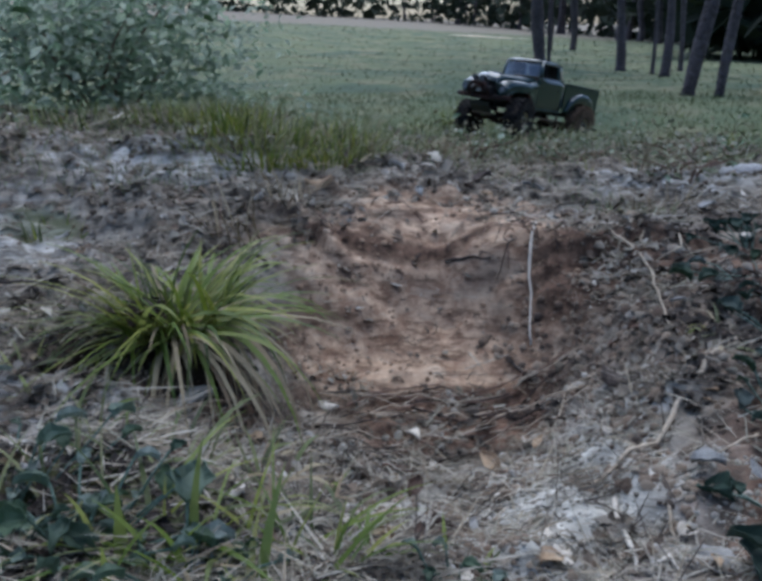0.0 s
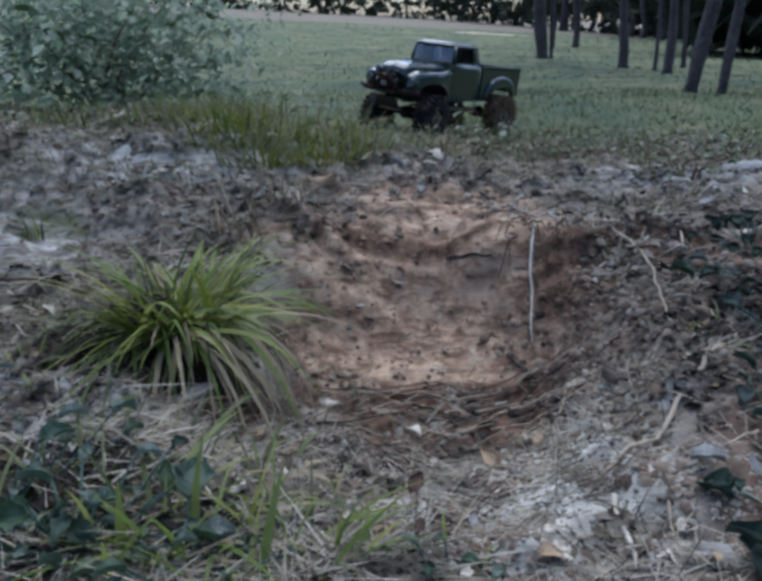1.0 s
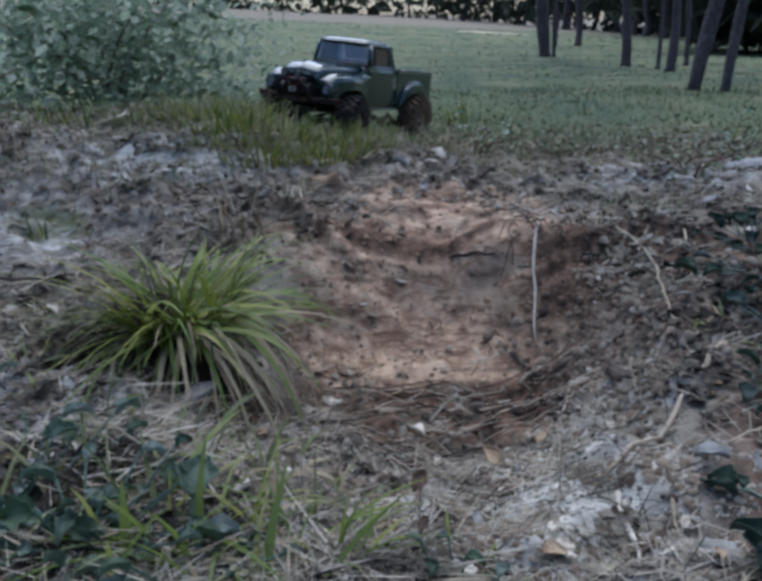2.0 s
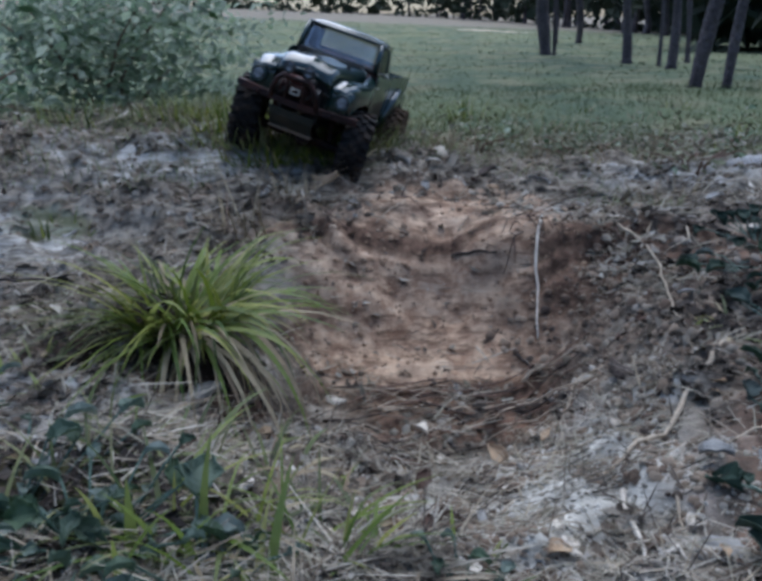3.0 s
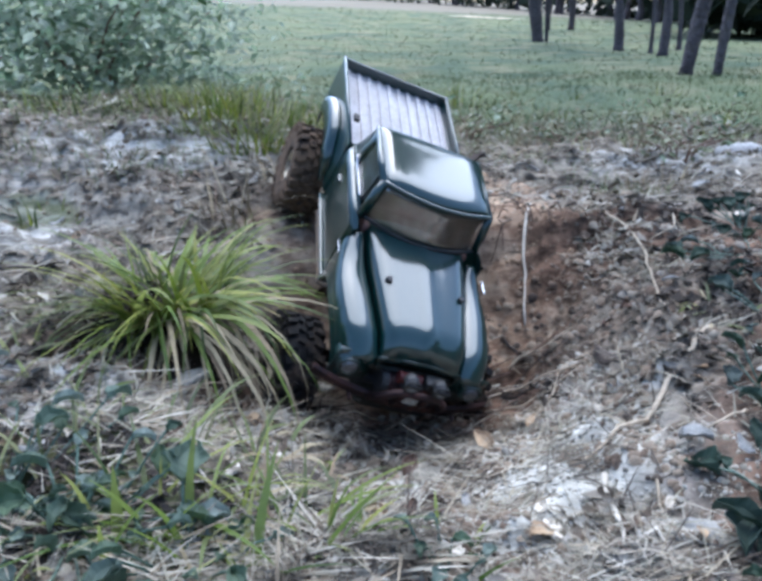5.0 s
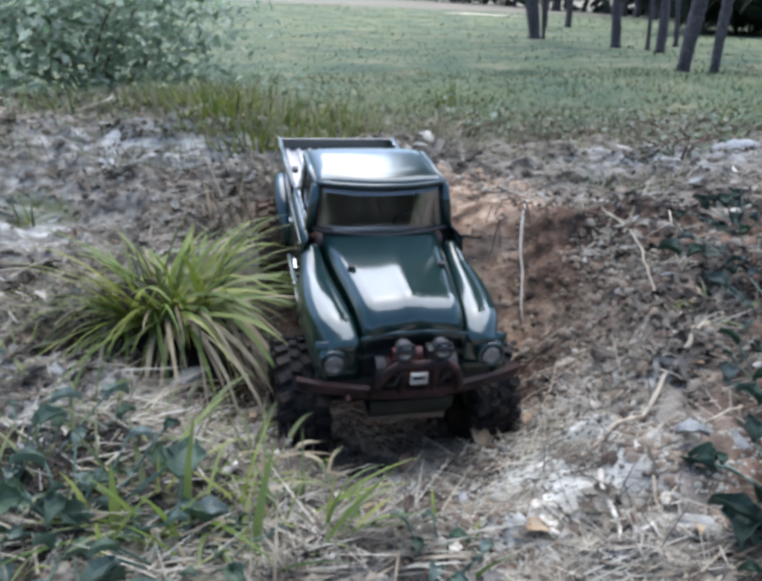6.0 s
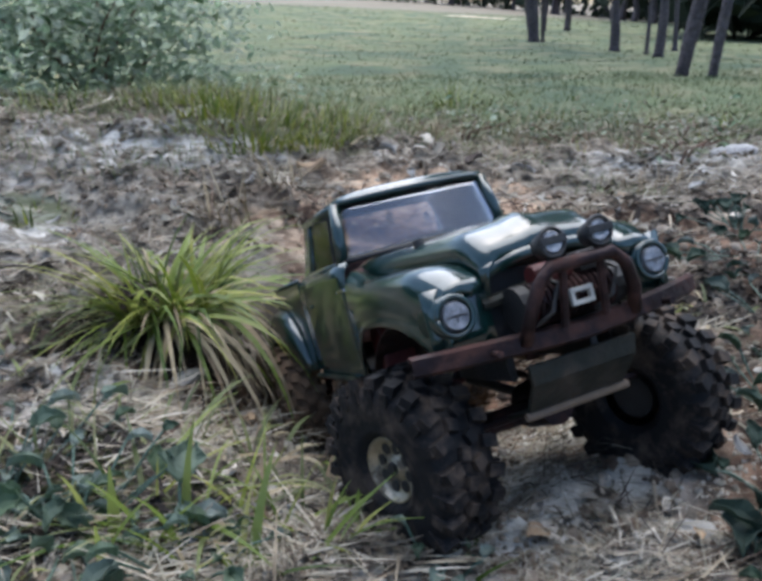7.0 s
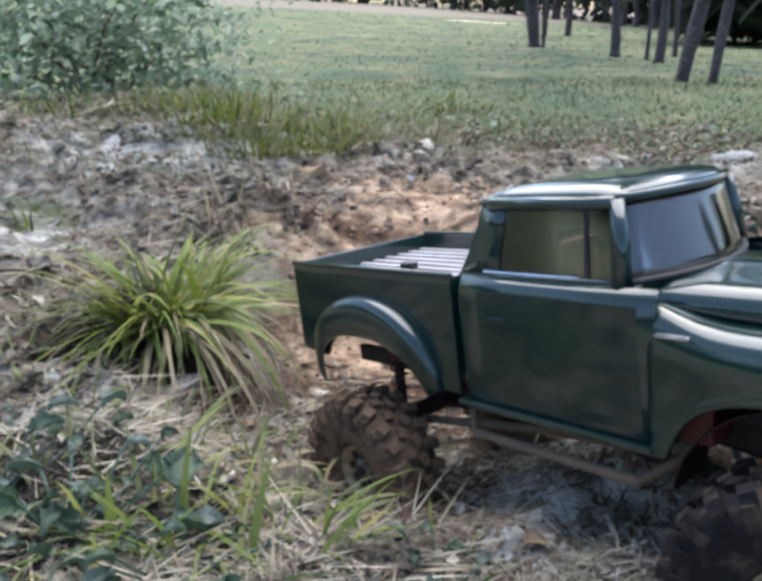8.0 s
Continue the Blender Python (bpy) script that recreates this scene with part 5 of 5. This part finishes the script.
def scatter_straws(n, name, label, y0, y1, short, long, thin, thick, bare, material, cut=-0.2, seed=9):
    """Dry stalks lying flat, most of them across the slope, in drifts."""
    x, y = spread_points(n, y0, y1)
    keep = (~on_sand(x, y) | (rng.uniform(0, 1, n) < bare)) & (value_noise(x, y, 0.12, seed) + 0.5 * value_noise(x, y, 0.035, seed + 40) > cut)
    keep &= y + 0.5 * value_noise(x, y, 0.2, 19) < 1.9
    keep &= (rng.uniform(0, 1, n) < 0.55) | ((np.hypot((x - 0.13) / 0.18, (y - 0.47) / 0.13) > 1) & (np.hypot((x + 0.42) / 0.30, (y - 1.2) / 0.14) > 1))
    keep &= (rng.uniform(0, 1, n) < 0.25) | ~darkened(x, y)
    x, y = x[keep], y[keep]
    n = len(x)
    roots = np.stack([x, y, ground_z(x, y) + rng.uniform(0.001, 0.007, n)], -1)
    t0 = rng.uniform(1.15, 1.6, n)
    head = np.where(rng.uniform(0, 1, n) < 0.6, rng.normal(0, 0.5, n) + math.pi * rng.integers(0, 2, n), rng.uniform(0, 2 * math.pi, n))
    size = 0.7 + 0.4 * y
    v, f = strips(roots, head, t0, t0 + rng.uniform(-0.1, 0.4, n), rng.uniform(short, long, n) * size, rng.uniform(thin, thick, n) * size, 3)
    tagged(joined(name, v, f, material), label, "straw", kind="stuff")


def scatter_meadow(n, y0, y1, fan, h0, h1, w, name, label, edge=1.75, material=None):
    y = np.exp(rng.uniform(math.log(y0), math.log(y1), n))
    x = rng.uniform(-fan, fan, n) * (y + 0.2)
    keep = (y + 0.8 * value_noise(x, y, 0.25, 11)) > edge
    x, y = x[keep], y[keep]
    n = len(x)
    roots = np.stack([x, y, ground_z(x, y) - 0.002], -1)
    t0 = np.abs(rng.normal(0.35, 0.3, n))
    v, f = strips(roots, rng.uniform(0, 2 * math.pi, n), t0, t0 + rng.uniform(0.2, 1.2, n), rng.uniform(h0, h1, n) * (0.8 + 0.05 * y), w * (0.7 + 0.25 * y) * rng.uniform(0.6, 1.3, n), 3)
    tagged(joined(name, v, f, material or TURF), label, "grass", kind="stuff")


STRAWS = scatter_mat("straw_bits", ((0.48, 0.41, 0.29), (0.24, 0.18, 0.12), (0.66, 0.61, 0.50), (0.11, 0.078, 0.055), (0.36, 0.34, 0.25), (0.55, 0.49, 0.39)), 0.85, 0.0, 0.8)
scatter_leaves(30000, "leaf_litter", LITTER, "small dead leaves strewn over dry soil")
scatter_leaves(40000, "rotten_litter", DARKLITTER, "dead leaves toned dark for shade and damp on soil", True)
scatter_crumbs(14000, "soil_crumbs", CRUMB, False, "loose dark and tan soil crumbs")
scatter_clods(30000, "pale_clods", PALECRUMB, "bleached crumbs of dry soil and chaff", lambda x, y: (np.hypot((x - 0.12) / 0.18, (y - 0.45) / 0.15) + 0.5 * value_noise(x, y, 0.05, 75) < 1) & (rng.uniform(0, 1, len(x)) < 0.8), 0.5)
scatter_crumbs(10000, "sand_crumbs", SANDCRUMB, True, "loose orange sand crumbs on the bank")
scatter_clods(26000, "lip_clods", CRUMB, "brown soil clods along the hollow's lip", lambda x, y: near_lip(x, y) & (rng.uniform(0, 1, len(x)) < 0.6))
scatter_clods(9000, "sand_clods", SANDCRUMB, "brown lumps on the sandy bank", lambda x, y: on_sand(x, y) & (value_noise(x, y, 0.06, 71) > 0.05), 0.7)
scatter_clods(15000, "grey_clods", LITTER, "grey and pale lumps of dry soil", lambda x, y: ~on_sand(x, y) & (value_noise(x, y, 0.08, 41) > 0.0) & (np.hypot((x - 0.13) / 0.16, (y - 0.48) / 0.10) + 0.4 * value_noise(x, y, 0.04, 44) > 1))
scatter_straws(22000, "dry_straws", "fine dry straws and rootlets on the soil", 0.26, 2.2, 0.014, 0.05, 0.0007, 0.0017, 0.28, STRAWS)
scatter_straws(11000, "grass_thatch", "matted dry grass stalks over the bank", 0.30, 2.0, 0.025, 0.08, 0.0010, 0.0026, 0.05, STRAWS, 0.0, 12)
scatter_straws(9000, "dark_rootlets", "dark damp rootlets and twigs on the soil", 0.30, 1.5, 0.02, 0.06, 0.0008, 0.0022, 0.32, DARKLITTER, 0.05, 14)
scatter_meadow(42000, 1.40, 4.5, 0.75, 0.012, 0.042, 0.0022, "meadow_grass", "short green meadow grass behind the bank")
scatter_meadow(14000, 1.10, 2.2, 0.72, 0.010, 0.038, 0.0020, "edge_grass", "sparse short grass on the bank top", 1.35)
scatter_meadow(6000, 1.1, 2.6, 0.72, 0.015, 0.05, 0.0014, "edge_dry_grass", "sparse dry grass on the bank top", 1.45, DRYBLADE)
scatter_meadow(26000, 3.6, 26, 0.9, 0.006, 0.018, 0.007, "far_meadow_grass", "short grey green grass of the far meadow")


# ---- the wood ----
def needle_mesh(name, clumps, seed, wide, low, high):
    """A loose crown of needle clumps with gaps, in metres over the trunk's foot."""
    g = np.random.default_rng(seed)
    vs, fs = [], []
    for i in range(clumps):
        h = g.uniform(low, high)
        reach = wide * (1 - 0.75 * (h - low) / (high - low)) * math.sqrt(g.uniform(0.05, 1))
        a = g.uniform(0, 2 * math.pi)
        c = np.array((reach * math.cos(a), reach * math.sin(a), h))
        for j in range(16):
            d = g.normal(0, 1, 3)
            d /= np.linalg.norm(d)
            s = np.cross(d, (0.3, 0.5, 0.8)) * 0.035
            p = c + g.normal(0, 0.12, 3)
            k = len(vs)
            vs += [tuple(p - s), tuple(p + s), tuple(p + d * g.uniform(0.18, 0.36))]
            fs.append((k, k + 1, k + 2))
    return mesh_from(name, vs, fs, NEEDLES)


CROWNS = [needle_mesh("crown", 90, k, 1.3, 3.2, 7.2) for k in (1, 2, 3)]


def build_tree(x, y, r, lean, label):
    tree = tagged(new("pine_tree"), label, "tree", "pines at the meadow edge")
    tree.location = (x, y, z_at(x, y))
    pts, rs = [], []
    for k in [0, 0.012, 0.03, 0.05, 0.075] + steps(0.1, 1, 14):
        pts.append((lean * 7 * k + 0.05 * math.sin(k * 7 + x) + r * 0.5 * math.sin(k * 31 + y), 0.05 * math.sin(k * 5 + y), -0.05 + 7.0 * k))
        rs.append(r * (1 - 0.75 * k) * (1.5 if k == 0 else 1.0) * (1 + 0.13 * math.sin(k * 47 + x * 3)))
    part("trunk", tube(pts, rs, 12), BARK, tree, "dark rough pine trunk", True)
    for i in range(7):
        h = rng.uniform(3.2, 6.5)
        a, q = rng.uniform(0, 2 * math.pi), rng.uniform(0.6, 1.2)
        o = lean * h
        part("limb", tube([(o, 0, h), (o + q * 0.5 * math.cos(a), q * 0.5 * math.sin(a), h + 0.15), (o + q * math.cos(a), q * math.sin(a), h + 0.2)], [0.025, 0.018, 0.008], 6), BARK, tree)
    crown = new("crown", CROWNS[rng.integers(3)])
    crown.parent = tree
    crown.location = (lean * 4.5, 0, 0)
    return tree


NEAR = ((1.67, 8.21, 0.066, 0.0), (2.75, 12.4, 0.04, 0.01), (3.20, 12.6, 0.06, 0.01), (2.32, 7.38, 0.044, 0.012), (2.28, 6.1, 0.036, 0.008), (2.93, 7.32, 0.026, 0.0), (1.70, 4.22, 0.038, 0.09), (1.78, 4.01, 0.025, 0.04), (1.83, 8.4, 0.022, 0.01), (2.52, 7.0, 0.018, 0.03))
for x, y, r, lean in NEAR:
    build_tree(x, y, r, lean, "leaning dark pine trunk at the meadow edge" if lean > 0.1 else "slender dark pine trunk at the meadow edge")
first = build_tree(8.5, 25.0, 0.11, 0.0, "dark pine of the far wood")
tagged(first, group="pines of the far wood")
for i in range(60):
    k = rng.uniform(0.03, 0.8)
    y = float(np.interp(k, [0, 0.155, 0.33, 0.51, 0.85], [58, 43, 24, 14.5, 11])) + rng.uniform(0, 12)
    x = k * y
    copy_thing(first, pose(x, y, z_at(x, y), 0, rng.uniform(-2, 2), rng.uniform(0, 360)))


# unseen pines added round and behind the camera, to darken reflections and low sky light
for i in range(110):
    a, d = rng.uniform(0.32, 1.68) * math.pi, rng.uniform(24, 44)
    x, y = d * math.sin(a), d * math.cos(a)
    copy_thing(first, pose(x, y, z_at(x, y), 0, rng.uniform(-2, 2), rng.uniform(0, 360)))


def build_undergrowth():
    """The dark tangle of the far wood, with gaps that let the sky through."""
    n = 28000
    k = rng.uniform(-0.42, 0.85, n)
    y = np.interp(k, [-0.4, 0, 0.155, 0.33, 0.51, 0.85], [72, 60, 45, 26, 16, 12]) + rng.uniform(0, 9, n)
    x = k * y
    h = rng.uniform(0, 1, n) ** 0.8 * (3.4 + 1.2 * value_noise(x, y, 3.0, 21))
    keep = value_noise(x, h * 4, 0.7, 22) > -0.05
    # thicker and nearer on the meadow's shaded side
    side = rng.uniform(0, 1, n) < 0.28
    k = np.where(side, rng.uniform(0.40, 0.85, n), k)
    y = np.where(side, rng.uniform(10, 15, n), y)
    x = k * y
    h = np.where(side, rng.uniform(0.30, 1.5, n), h)
    x, y, h = x[keep], y[keep], h[keep]
    n = len(x)
    c = np.stack([x, y, ground_z(x, y) + h], -1)
    s = rng.uniform(0.12, 0.3, n)[:, None]
    u, w = rng.normal(0, 1, (n, 3)), rng.normal(0, 1, (n, 3))
    v = np.stack([c - u * s, c + w * s * 0.6, c + u * s, c - w * s * 0.6], 1).reshape(-1, 3)
    f = (np.arange(n)[:, None] * 4 + np.arange(4)[None])
    tagged(joined("far_undergrowth", v, f, NEEDLES), "dark tangled undergrowth of the far wood", "undergrowth", kind="stuff")


build_undergrowth()


def build_unseen_thicket():
    """Unseen dark shrubs and low boughs, added round the meadow's other sides to block the low sky."""
    n = 26000
    a, d = rng.uniform(0.32, 1.68, n) * math.pi, rng.uniform(26, 44, n)
    x, y = d * np.sin(a), d * np.cos(a)
    h = rng.uniform(0, 1, n) ** 0.9 * (4.0 + 1.6 * value_noise(x, y, 3.0, 61))
    c = np.stack([x, y, ground_z(x, y) + h], -1)
    s = rng.uniform(0.2, 0.5, n)[:, None]
    u, w = rng.normal(0, 1, (n, 3)), rng.normal(0, 1, (n, 3))
    v = np.stack([c - u * s, c + w * s * 0.6, c + u * s, c - w * s * 0.6], 1).reshape(-1, 3)
    tagged(joined("thicket", v, np.arange(n)[:, None] * 4 + np.arange(4)[None], NEEDLES), "unseen dark thicket added to hold back low sky light", "undergrowth", kind="stuff")


build_unseen_thicket()


TRUCK_PATH = [
    (0, pose(0.4669, 2.3918, 0.0906, -1.85, -9.39, -138.24)),
    (0.5, pose(0.3244, 2.2861, 0.1122, -8.88, -6.50, -136.68)),
    (1, pose(0.1638, 2.1508, 0.1451, -4.39, -4.23, -132.32)),
    (1.5, pose(0.0079, 1.9968, 0.1479, -3.40, -4.22, -124.70)),
    (2.8, pose(-0.1447, 1.4771, 0.1874, -14.83, -7.04, -104.82)),
    (3, pose(-0.1397, 1.4165, 0.1930, -18.83, -5.28, -100.85)),
    (3.5, pose(-0.1226, 1.2880, 0.1828, -15.08, -3.26, -92.60)),
    (4, pose(-0.0820, 1.1630, 0.1563, -12.98, 7.22, -88.60)),
    (4.3, pose(-0.0740, 1.1470, 0.1449, -13.45, 13.06, -87.30)),
    (4.5, pose(-0.0706, 1.0903, 0.1162, -28.65, 23.12, -88.64)),
    (4.7, pose(-0.0476, 1.0096, 0.0966, -30.01, 26.70, -87.55)),
    (5.8, pose(-0.0270, 0.8497, 0.0430, -3.08, 14.77, -82.42)),
    (6, pose(-0.0168, 0.8164, 0.0426, -2.84, 7.13, -79.14)),
    (6.2, pose(-0.0004, 0.7736, 0.0456, -0.92, -0.00, -78.49)),
    (6.5, pose(0.0480, 0.6677, 0.0284, 0.96, -22.54, -74.07)),
    (6.8, pose(0.0589, 0.5810, 0.0507, 6.59, -25.02, -72.07)),
    (7, pose(0.0730, 0.5543, 0.0622, 5.87, -25.01, -68.92)),
    (7.2, pose(0.0969, 0.5402, 0.0686, 1.79, -23.46, -62.72)),
    (7.4, pose(0.1267, 0.5206, 0.0704, -0.78, -19.63, -54.61)),
    (7.7, pose(0.1564, 0.4943, 0.0803, -2.52, -16.46, -48.03)),
    (8, pose(0.1850, 0.4389, 0.1020, -1.76, -11.99, -48.99)),
]


# ---- movement ----
def truck_at(t):
    rows = TRUCK_PATH
    for (a, m), (b, n) in zip(rows, rows[1:]):
        if t <= b:
            return m.lerp(n, max(0.0, (t - a) / (b - a)))
    return rows[-1][1]


def motions():
    """The truck drives off the meadow, drops down the bank and climbs out; its wheels roll, steer and follow the ground."""
    walk(truck, TRUCK_PATH)
    times = [i / 10 for i in range(81)]
    for axle, side, wheel in wheels:
        rows, roll, last = [], 0.0, None
        for t in times:
            m = truck_at(t)
            hub = m @ Vector((axle, side * WHEEL_Y, AXLE_Z))
            if last is not None:
                ahead = (m.to_3x3() @ Vector((1, 0, 0))).normalized()
                roll += max(-1.2, min(1.2, (hub - last).dot(ahead) / WHEEL_R))
            last = hub
            gap = float(ground_height(hub.x, hub.y)) + WHEEL_R - 0.003 - hub.z
            drop = max(-0.036, min(0.014, gap - 0.004))
            steer = float(np.interp(t, [0, 1, 2.8, 3.5, 4.5, 5.8, 6.3, 6.5, 6.8, 7.0, 7.4, 8.0], [12, 10, 14, 10, 0, 3, 0, -3, 8, 18, 26, 12])) if axle > 0 else 0.0
            rows.append((t, Matrix.Translation((axle, side * WHEEL_Y, AXLE_Z + drop)) @ Matrix.Rotation(radians(steer), 4, "Z") @ Matrix.Rotation(roll, 4, "Y")))
        walk(wheel, rows)


motions()
